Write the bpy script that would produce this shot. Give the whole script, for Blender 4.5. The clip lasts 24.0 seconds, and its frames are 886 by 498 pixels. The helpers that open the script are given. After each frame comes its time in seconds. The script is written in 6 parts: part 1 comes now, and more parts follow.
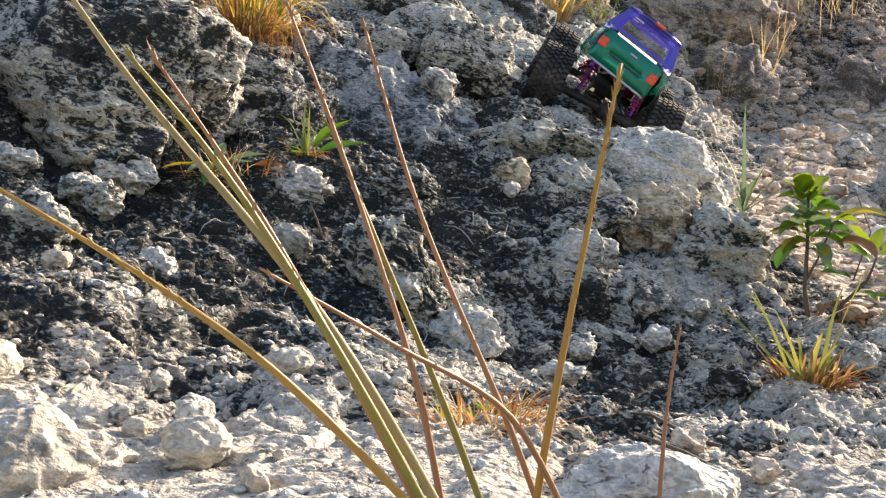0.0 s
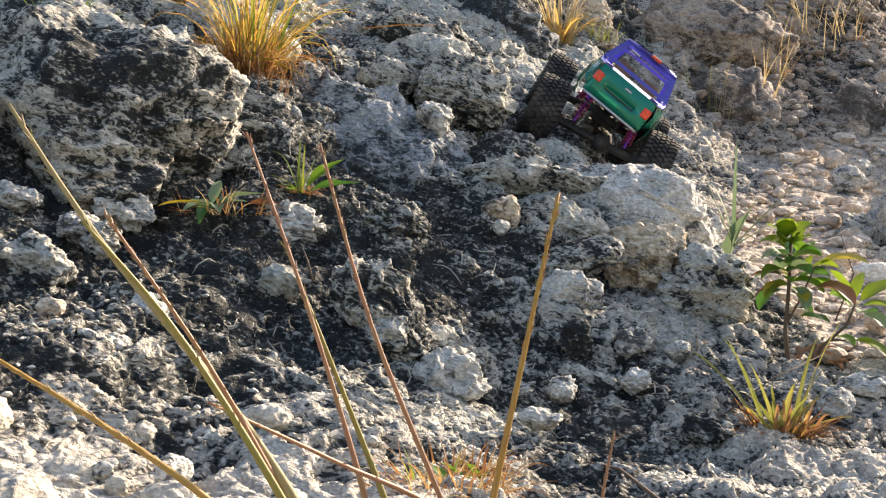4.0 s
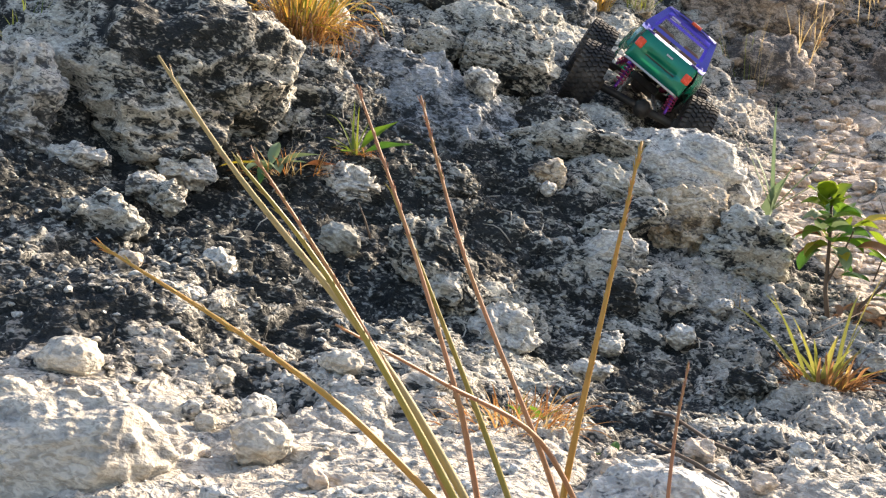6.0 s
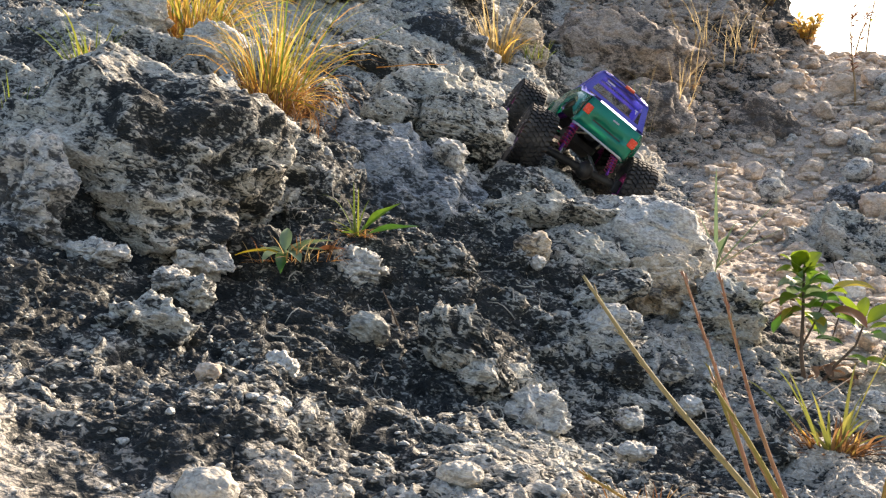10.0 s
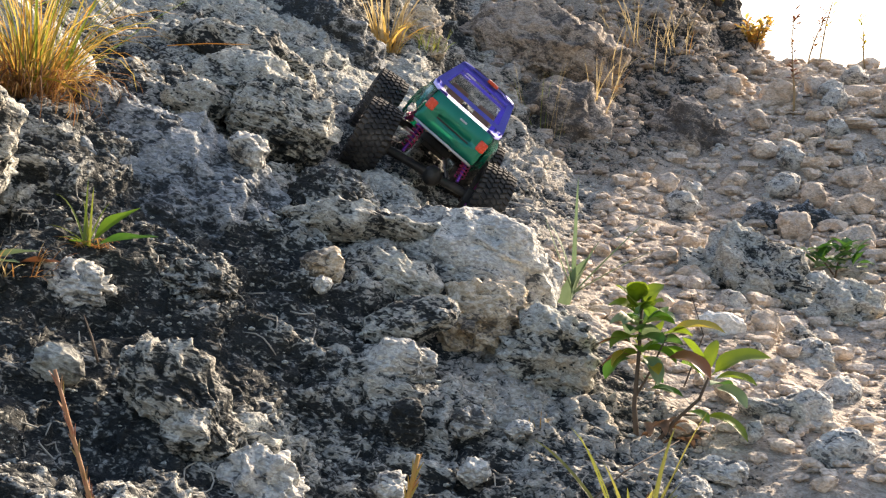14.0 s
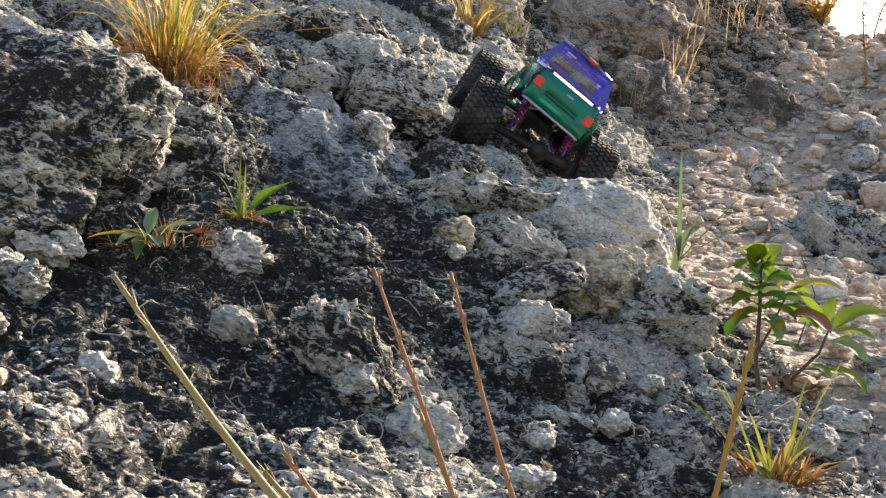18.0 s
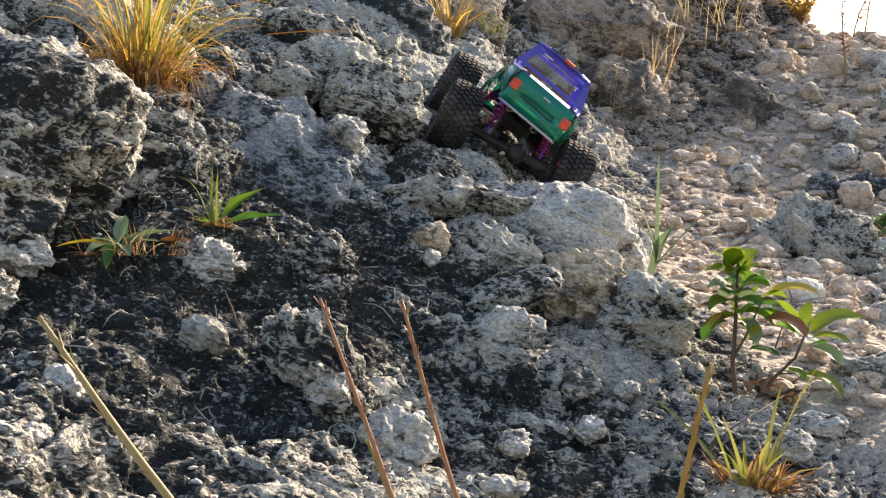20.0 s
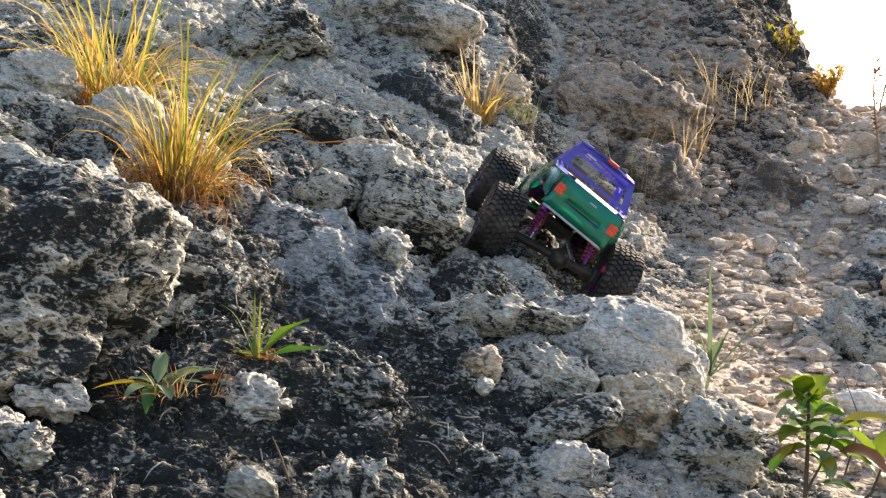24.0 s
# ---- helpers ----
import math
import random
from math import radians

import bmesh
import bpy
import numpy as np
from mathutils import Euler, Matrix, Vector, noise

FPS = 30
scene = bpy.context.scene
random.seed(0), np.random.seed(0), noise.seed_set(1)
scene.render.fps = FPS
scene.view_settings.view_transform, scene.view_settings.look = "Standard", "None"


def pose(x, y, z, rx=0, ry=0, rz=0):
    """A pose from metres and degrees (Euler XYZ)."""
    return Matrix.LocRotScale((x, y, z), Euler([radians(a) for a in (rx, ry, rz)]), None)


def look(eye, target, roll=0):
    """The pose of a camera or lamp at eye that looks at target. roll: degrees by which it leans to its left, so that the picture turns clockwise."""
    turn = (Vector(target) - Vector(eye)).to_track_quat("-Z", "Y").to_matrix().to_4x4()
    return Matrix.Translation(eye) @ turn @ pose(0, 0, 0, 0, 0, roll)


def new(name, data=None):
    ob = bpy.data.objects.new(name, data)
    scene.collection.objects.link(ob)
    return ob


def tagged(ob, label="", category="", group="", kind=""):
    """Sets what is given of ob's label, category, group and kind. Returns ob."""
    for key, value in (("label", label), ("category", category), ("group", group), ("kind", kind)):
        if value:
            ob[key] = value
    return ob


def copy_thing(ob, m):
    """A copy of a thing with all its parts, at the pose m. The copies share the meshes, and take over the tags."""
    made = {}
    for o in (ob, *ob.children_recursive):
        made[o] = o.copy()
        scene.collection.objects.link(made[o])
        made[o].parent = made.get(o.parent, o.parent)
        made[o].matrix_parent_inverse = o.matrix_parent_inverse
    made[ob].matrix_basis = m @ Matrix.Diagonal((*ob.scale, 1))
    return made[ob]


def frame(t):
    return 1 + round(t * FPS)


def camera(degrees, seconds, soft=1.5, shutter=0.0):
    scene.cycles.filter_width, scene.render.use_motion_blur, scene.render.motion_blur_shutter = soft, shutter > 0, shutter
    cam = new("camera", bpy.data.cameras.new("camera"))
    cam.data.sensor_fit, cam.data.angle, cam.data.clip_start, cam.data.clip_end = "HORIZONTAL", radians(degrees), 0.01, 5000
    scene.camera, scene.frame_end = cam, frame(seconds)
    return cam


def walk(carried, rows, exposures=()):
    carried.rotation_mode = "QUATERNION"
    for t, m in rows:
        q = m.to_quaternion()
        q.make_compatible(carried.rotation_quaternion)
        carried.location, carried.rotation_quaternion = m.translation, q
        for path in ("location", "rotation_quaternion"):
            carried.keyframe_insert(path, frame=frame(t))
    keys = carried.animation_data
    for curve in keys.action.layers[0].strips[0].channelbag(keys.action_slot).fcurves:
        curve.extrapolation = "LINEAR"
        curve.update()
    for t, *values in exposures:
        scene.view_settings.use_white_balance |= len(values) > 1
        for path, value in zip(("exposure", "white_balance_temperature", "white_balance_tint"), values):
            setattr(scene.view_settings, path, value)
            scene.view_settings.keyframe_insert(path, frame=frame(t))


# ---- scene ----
cam = camera(38.638, 24.0, soft=1.25)
# seconds, eye, then yaw to the left, pitch up and roll in degrees
PATH = [
    (0.0, -0.0122, -0.1615, 0.0802, 7.670, 3.170, -0.578),
    (0.5, -0.0330, -0.1458, 0.0855, 7.360, 3.513, -1.136),
    (1.0, 0.0042, -0.1626, 0.0795, 6.547, 2.881, -0.351),
    (1.5, -0.0109, -0.1612, 0.0956, 7.791, 3.454, -0.688),
    (3.5, 0.0220, -0.2100, 0.1279, 8.048, 2.539, 0.282),
    (4.0, 0.0260, -0.2025, 0.1376, 8.264, 2.884, 0.479),
    (4.5, -0.0121, -0.2223, 0.1379, 9.525, 2.985, 0.007),
    (5.0, 0.0245, -0.2297, 0.1281, 8.735, 2.256, 0.816),
    (5.5, 0.0331, -0.2380, 0.1240, 9.251, 2.013, 1.322),
    (6.0, -0.0021, -0.2639, 0.1195, 9.319, 1.552, 0.705),
    (6.5, 0.0155, -0.2619, 0.1132, 8.115, 1.146, 0.964),
    (7.0, 0.0356, -0.2597, 0.1116, 8.207, 0.906, 1.505),
    (7.5, 0.0444, -0.2739, 0.1184, 8.965, 0.428, 2.145),
    (8.0, 0.0485, -0.2465, 0.1646, 8.740, 1.095, 1.787),
    (8.5, 0.0185, -0.2008, 0.1932, 6.511, 2.418, 2.671),
    (9.0, -0.1394, -0.2217, 0.2226, -0.222, 2.888, 0.877),
    (9.5, -0.2876, -0.3321, 0.2152, 0.333, 2.126, -1.230),
    (11.5, -0.2707, -0.2683, 0.2100, -0.859, 2.078, -0.359),
    (12.0, -0.2543, -0.2994, 0.1959, -1.003, 0.931, 0.133),
    (12.5, -0.2177, -0.1717, 0.2205, -3.655, 2.724, -1.365),
    (13.0, -0.1095, -0.0358, 0.2615, -2.799, 3.070, -1.042),
    (13.5, -0.0129, 0.0425, 0.2726, -0.720, 3.045, 0.078),
    (14.0, -0.0000, 0.0000, 0.2500, -0.000, 2.057, 0.935),
    (14.5, -0.0416, 0.0021, 0.2670, 0.266, 3.152, 0.217),
    (15.0, -0.0858, -0.0405, 0.2527, 0.181, 2.175, 0.164),
    (15.5, -0.0727, -0.0433, 0.2440, -0.872, 2.239, -0.063),
    (16.0, -0.0673, -0.0476, 0.2400, -0.829, 2.314, -0.179),
    (16.5, -0.0789, -0.0515, 0.2420, -0.656, 2.324, -0.339),
    (17.0, -0.0859, -0.0994, 0.2284, 0.158, 1.325, 0.055),
    (17.5, -0.1051, -0.1153, 0.2174, 1.526, 0.985, 0.096),
    (18.0, -0.1147, -0.0884, 0.2183, 1.840, 1.549, -0.147),
    (18.5, -0.0875, -0.0921, 0.2157, 1.325, 1.185, 0.383),
    (20.5, -0.1039, -0.0560, 0.2359, 1.135, 1.684, -0.619),
    (21.0, -0.0996, -0.0222, 0.2409, 1.266, 2.270, -0.364),
    (21.5, -0.0949, -0.0114, 0.2647, 1.312, 2.777, -0.332),
    (22.0, -0.1090, -0.0066, 0.3100, 2.397, 4.008, -0.417),
    (22.5, -0.0849, -0.0301, 0.3082, 2.503, 3.472, 0.385),
    (23.0, -0.0839, -0.0173, 0.3201, 2.407, 3.570, 0.452),
    (23.5, -0.1382, 0.0259, 0.3419, 2.539, 4.720, -0.377),
    (24.0, -0.1621, 0.0038, 0.3251, 1.353, 3.842, -0.693),
]
# seconds, stops, kelvin, tint
EXPOSURES = ((0.0, 1.26, 6750, 13), (1.0, 1.24, 6750, 13), (4.0, 1.26, 6750, 13), (5.0, 1.28, 6750, 13), (6.0, 1.4, 6750, 13), (8.0, 1.52, 6750, 13), (9.0, 1.22, 6750, 13), (12.0, 1.24, 6750, 13), (14.0, 1.18, 6750, 13), (17.0, 1.2, 6750, 13), (18.0, 1.11, 6750, 13), (21.0, 1.17, 6750, 13), (24.0, 1.25, 6750, 13))
walk(cam, [(t, pose(x, y, z, 90 + pitch, 0, yaw) @ pose(0, 0, 0, 0, 0, roll)) for t, x, y, z, yaw, pitch, roll in PATH], EXPOSURES)
# ---- camera done ----
# ---- world, sun ----
SUN_AZ, SUN_EL = 40.0, 27.0          # degrees clockwise from +y, and up
world = bpy.data.worlds.new("sky")
scene.world = world
world.use_nodes = True
_wn = world.node_tree.nodes
_sky = _wn.new("ShaderNodeTexSky")
_sky.sky_type, _sky.sun_disc = "NISHITA", False
_sky.sun_elevation, _sky.sun_rotation = radians(SUN_EL), radians(SUN_AZ)
_sky.air_density, _sky.dust_density = 1.0, 3.0
world.node_tree.links.new(_sky.outputs[0], _wn["Background"].inputs[0])
_wn["Background"].inputs[1].default_value = 0.128
_sl = bpy.data.lights.new("sun", "SUN")
_sl.energy, _sl.angle, _sl.color = 4.3, radians(0.6), (1.0, 0.845, 0.655)
sun = new("sun", _sl)
_a, _e = radians(SUN_AZ), radians(SUN_EL)
sun.matrix_world = look((6 * math.sin(_a), 6 * math.cos(_a), 6 * math.tan(_e)), (0, 0, 0))


# ---- numeric noise on arrays of points ----
def _hash(ix, iy, iz, seed):
    h = (ix * 374761393 + iy * 668265263 + iz * 2147483647 + seed * 1274126177) & 0xFFFFFFFF
    h = ((h ^ (h >> 13)) * 1274126177) & 0xFFFFFFFF
    h = ((h ^ (h >> 16)) * 2246822519) & 0xFFFFFFFF
    return ((h ^ (h >> 15)) & 0xFFFFFF) / float(0x1000000)


def vnoise(p, seed=0):
    """Smooth noise from 0 to 1 at the rows of p."""
    i = np.floor(p).astype(np.int64)
    f = p - i
    f = f * f * f * (f * (f * 6 - 15) + 10)
    out = 0.0
    for dx in (0, 1):
        wx = f[:, 0] if dx else 1 - f[:, 0]
        for dy in (0, 1):
            wy = f[:, 1] if dy else 1 - f[:, 1]
            for dz in (0, 1):
                wz = f[:, 2] if dz else 1 - f[:, 2]
                out = out + wx * wy * wz * _hash(i[:, 0] + dx, i[:, 1] + dy, i[:, 2] + dz, seed)
    return out


def fbm(p, octaves=4, seed=0, gain=0.5):
    out, amp, tot = 0.0, 1.0, 0.0
    for k in range(octaves):
        out = out + amp * (2 * vnoise(p * 2.03**k + 17.1 * k, seed + k) - 1)
        tot += amp
        amp *= gain
    return out / tot


def cells(p, seed=0):
    """Distance to the nearest scattered point, and that point's own random number."""
    i = np.floor(p).astype(np.int64)
    best, rnd = np.full(len(p), 9.0), np.zeros(len(p))
    for dx in (-1, 0, 1):
        for dy in (-1, 0, 1):
            for dz in (-1, 0, 1):
                c = i + (dx, dy, dz)
                q = [_hash(c[:, 0], c[:, 1], c[:, 2], seed + s) for s in (1, 2, 3)]
                d = sum((c[:, n] + q[n] - p[:, n]) ** 2 for n in range(3))
                m = d < best
                best, rnd = np.where(m, d, best), np.where(m, q[0], rnd)
    return np.sqrt(best), rnd


def smooth(a, b, v):
    t = np.clip((v - a) / (b - a), 0, 1)
    return t * t * (3 - 2 * t)


# ---- the lie of the hillside ----
# cross-sections at fixed x: distance into the slope, height
SECTIONS = {
    -3.0: ((0.0, 0.10), (1.0, 0.45), (2.0, 0.95), (3.5, 1.60), (6.0, 2.40)),
    -0.9: ((0.3, 0.0), (0.8, 0.15), (1.1, 0.27), (1.4, 0.45), (1.65, 0.62), (2.0, 0.76), (2.45, 0.90), (3.5, 1.40), (6.0, 2.40)),
    -0.55: ((0.3, -0.05), (0.6, 0.0), (0.9, 0.12), (1.1, 0.16), (1.3, 0.26), (1.55, 0.44), (1.7, 0.53), (1.9, 0.57), (2.4, 0.76), (3.4, 1.30), (6.0, 2.40)),
    -0.3: ((0.2, -0.05), (0.6, -0.01), (0.87, 0.03), (1.25, 0.12), (1.42, 0.23), (1.57, 0.31), (1.67, 0.37), (1.85, 0.455), (1.98, 0.52), (2.12, 0.575), (2.46, 0.69), (2.8, 0.90), (3.4, 1.25), (6.0, 2.40)),
    -0.1: ((0.2, -0.05), (0.6, 0.0), (1.0, 0.0), (1.38, 0.06), (1.57, 0.25), (1.7, 0.345), (1.87, 0.40), (2.1, 0.46), (2.4, 0.56), (3.0, 0.84), (3.4, 1.05), (4.0, 1.45), (6.0, 2.40)),
    0.12: ((0.2, -0.06), (0.6, -0.01), (1.26, 0.0), (1.52, 0.10), (1.75, 0.25), (1.95, 0.29), (2.2, 0.29), (2.7, 0.48), (3.2, 0.76), (3.7, 1.05), (4.2, 1.38), (6.0, 2.40)),
    0.35: ((0.2, -0.06), (0.6, -0.02), (1.36, 0.0), (1.5, 0.06), (2.1, 0.23), (2.6, 0.36), (3.2, 0.58), (3.5, 0.80), (3.7, 0.97), (4.2, 1.35), (6.0, 2.40)),
    0.7: ((0.2, -0.07), (0.6, -0.03), (1.4, 0.04), (2.1, 0.16), (2.8, 0.36), (3.3, 0.56), (3.6, 0.75), (3.9, 1.06), (4.3, 1.45), (5.0, 2.2), (6.0, 2.6)),
    1.0: ((0.2, -0.07), (0.6, -0.03), (1.4, 0.04), (2.1, 0.17), (2.8, 0.38), (3.3, 0.60), (3.7, 0.81), (4.3, 1.02), (4.6, 1.40), (5.0, 1.85), (6.0, 2.4)),
    1.22: ((0.2, -0.07), (0.6, -0.03), (1.4, 0.05), (2.1, 0.18), (2.8, 0.40), (3.3, 0.61), (3.7, 0.82), (4.3, 1.02), (4.7, 1.13), (5.2, 1.12), (6.0, 0.9)),
    2.2: ((0.2, -0.05), (0.6, 0.05), (2.1, 0.30), (3.3, 0.68), (3.7, 0.85), (4.4, 1.06), (4.8, 1.12), (6.0, 0.8)),
    5.0: ((0.6, 0.3), (3.0, 0.6), (4.0, 0.8), (6.0, 0.5)),
}


HOLLOWS = ((-0.535, 1.50, 0.075, 0.055), (-0.62, 1.31, 0.04, 0.07), (-0.36, 1.24, 0.02, 0.10), (0.05, 2.11, -0.022, 0.055), (0.046, 2.39, -0.034, 0.07), (-0.137, 2.08, 0.010, 0.05), (-0.77, 1.77, 0.06, 0.085))


def lie(x, y):
    """Height of the smooth hillside at arrays x, y."""
    xs = sorted(SECTIONS)
    rows = []
    yy = np.clip(y, 0.0, 6.0)
    for s in xs:
        k = np.array(SECTIONS[s])
        rows.append((np.interp(yy - 0.06, k[:, 0], k[:, 1]) + np.interp(yy, k[:, 0], k[:, 1]) + np.interp(yy + 0.06, k[:, 0], k[:, 1])) / 3)
    rows = np.array(rows)
    j = np.clip(np.searchsorted(xs, x) - 1, 0, len(xs) - 2)
    xa = np.array(xs)
    t = smooth(0, 1, (x - xa[j]) / (xa[j + 1] - xa[j]))
    n = np.arange(len(x))
    z = rows[j, n] * (1 - t) + rows[j + 1, n] * t
    # small hollows: beside the large boulder, and where the truck's wheels stand
    for hx, hy, hd, hr in HOLLOWS:
        z = z - hd * np.exp(-((x - hx) ** 2 + (y - hy) ** 2) / (hr * hr))
    far = np.hypot(np.maximum(np.abs(x) - 5, 0), np.maximum(y - 6, 0) + np.maximum(-y, 0))
    return z * np.exp(-far / 12.0)


def ridged(p, octaves=4, seed=0, gain=0.55):
    """Sharp crests with rounded hollows, about -1 to 1."""
    out, amp, tot, w = 0.0, 1.0, 0.0, 1.0
    for k in range(octaves):
        v = 1 - np.abs(2 * vnoise(p * 2.07**k + 5.3 * k, seed + k) - 1)
        v = v * v
        out = out + amp * w * v
        w = np.clip(v * 1.6, 0, 1)
        tot += amp
        amp *= gain
    return 2.4 * out / tot - 1


def crag(p, seed=0):
    """Relief of weathered limestone in metres at the points p, and how high each stands among its near surroundings (about -1 to 1)."""
    warp = p + 0.035 * np.stack([fbm(p * 11, 2, seed + 41), fbm(p * 11, 2, seed + 42), fbm(p * 11, 2, seed + 43)], 1)
    warp = warp + np.stack([0 * p[:, 0], 0 * p[:, 0], 0.22 * p[:, 0]], 1)
    mid = fbm(warp * (9, 9, 17), 3, seed + 11, 0.5)
    rid = ridged(warp * (8, 8, 44), 4, seed + 15)
    big = ridged(warp * (5, 5, 15), 2, seed + 61)
    c1, _ = cells(warp * 26, seed + 5)
    knob = np.clip(0.6 - c1, -0.3, 0.6)
    pit = smooth(0.56, 0.74, vnoise(warp * 55, seed + 27))
    hole = smooth(0.58, 0.72, vnoise(warp * (100, 100, 130), seed + 29))
    small = ridged(warp * (44, 44, 120), 3, seed + 23)
    fine = fbm(p * 240, 2, seed + 31)
    d = 0.009 * mid + 0.009 * big + 0.009 * rid + 0.003 * knob + 0.004 * small - 0.007 * pit - 0.004 * hole + 0.0012 * fine
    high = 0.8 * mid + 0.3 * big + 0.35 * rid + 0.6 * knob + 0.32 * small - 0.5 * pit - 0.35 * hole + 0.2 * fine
    return d, high


def gully(x, y):
    """1 on the loose scree of the gully, 0 on bedrock."""
    left = np.interp(y, (1.2, 1.5, 1.9, 2.4, 3.1, 3.5, 4.2, 6.0), (0.42, 0.33, 0.20, 0.18, 0.40, 0.68, 0.98, 1.5))
    return smooth(-0.05, 0.08, x - left) * smooth(1.05, 1.5, y)


def ground(x, y, detail=1.0):
    """The rough ground itself: points, and a mask (0 clean pale stone, 1 darkest) of weathering with crevice shade
    painted in.
    """
    z = lie(x, y)
    e = 0.01
    nx, ny = (lie(x - e, y) - lie(x + e, y)) / (2 * e), (lie(x, y - e) - lie(x, y + e)) / (2 * e)
    ln = np.sqrt(nx * nx + ny * ny + 1)
    n = np.stack([nx / ln, ny / ln, 1 / ln], 1)
    p = np.stack([x, y, z], 1)
    g = gully(x, y)
    near = 1 - smooth(0.56, 0.86, y + 0.2 * (x + 0.1) + 0.08 * fbm(np.stack([x * 5, y * 5, 0 * x], 1), 2, 91))
    near = near * smooth(-0.5, 0.15, y)
    p[:, 2] -= (1 - g) * (0.006 + 0.02 * smooth(0.8, 1.25, y) * (1 - smooth(2.8, 3.4, y))) + 0.006 * g
    hard = (1 - 0.75 * g) * (1 - 0.7 * near) * detail
    d, high = crag(p)
    d = hard * d + hard * 0.026 * fbm(p * (4.5, 4.5, 8), 2, 3) + g * 0.02 * fbm(p * 6, 3, 61)
    q = p + n * d[:, None]
    q[:, :2] += (hard * 0.011)[:, None] * np.stack([fbm(p * 30, 2, 71), fbm(p * 30, 2, 72)], 1)
    patch = fbm(p * (3.2, 3.2, 4.5), 3, 81)
    # hollows get darker, crests paler: crevice shade painted in besides worn knobs
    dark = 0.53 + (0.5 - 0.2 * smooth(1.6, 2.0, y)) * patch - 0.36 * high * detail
    flat = smooth(0.55, 0.85, n[:, 2])
    dark = dark - 0.42 * g - 0.24 * near - 0.12 * smooth(1.9, 3.0, y) - 0.08 * flat * (1 - g)
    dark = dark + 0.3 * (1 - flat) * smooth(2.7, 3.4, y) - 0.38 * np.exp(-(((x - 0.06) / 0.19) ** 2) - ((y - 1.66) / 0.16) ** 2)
    # darker patches by region: mid slope, left, low brown soil, before the shrub
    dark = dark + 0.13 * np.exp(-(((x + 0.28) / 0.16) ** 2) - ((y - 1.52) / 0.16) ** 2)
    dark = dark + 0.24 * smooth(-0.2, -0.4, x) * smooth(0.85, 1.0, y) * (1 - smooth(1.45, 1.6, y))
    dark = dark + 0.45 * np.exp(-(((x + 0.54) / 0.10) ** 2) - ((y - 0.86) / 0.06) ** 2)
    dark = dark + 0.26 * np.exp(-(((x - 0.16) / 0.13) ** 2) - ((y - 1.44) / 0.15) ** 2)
    # brown earth and overhang shade below the boulder, painted into the mask
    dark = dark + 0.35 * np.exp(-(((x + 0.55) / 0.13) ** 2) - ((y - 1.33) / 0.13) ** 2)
    return q, np.clip(dark, 0.08, 0.70), n


# ---- materials ----
def mat(name):
    m = bpy.data.materials.new(name)
    m.use_nodes = True
    nt = m.node_tree
    b = nt.nodes["Principled BSDF"]

    def node(kind, **kw):
        n = nt.nodes.new("ShaderNode" + kind)
        for k, v in kw.items():
            if k == "op":
                n.operation = v
            elif k == "blend":
                n.data_type, n.blend_type = "RGBA", v
            elif k == "attr":
                n.attribute_name = v
            else:
                n.inputs[k].default_value = v
        return n

    def link(a, b2):
        nt.links.new(a, b2)

    return m, nt, b, node, link


def ramp(nt, src, stops):
    r = nt.nodes.new("ShaderNodeValToRGB")
    el = r.color_ramp.elements
    while len(el) < len(stops):
        el.new(0.5)
    for e, (p, c) in zip(el, stops):
        e.position, e.color = p, (*c, 1) if len(c) == 3 else c
    nt.links.new(src, r.inputs[0])
    return r.outputs[0]


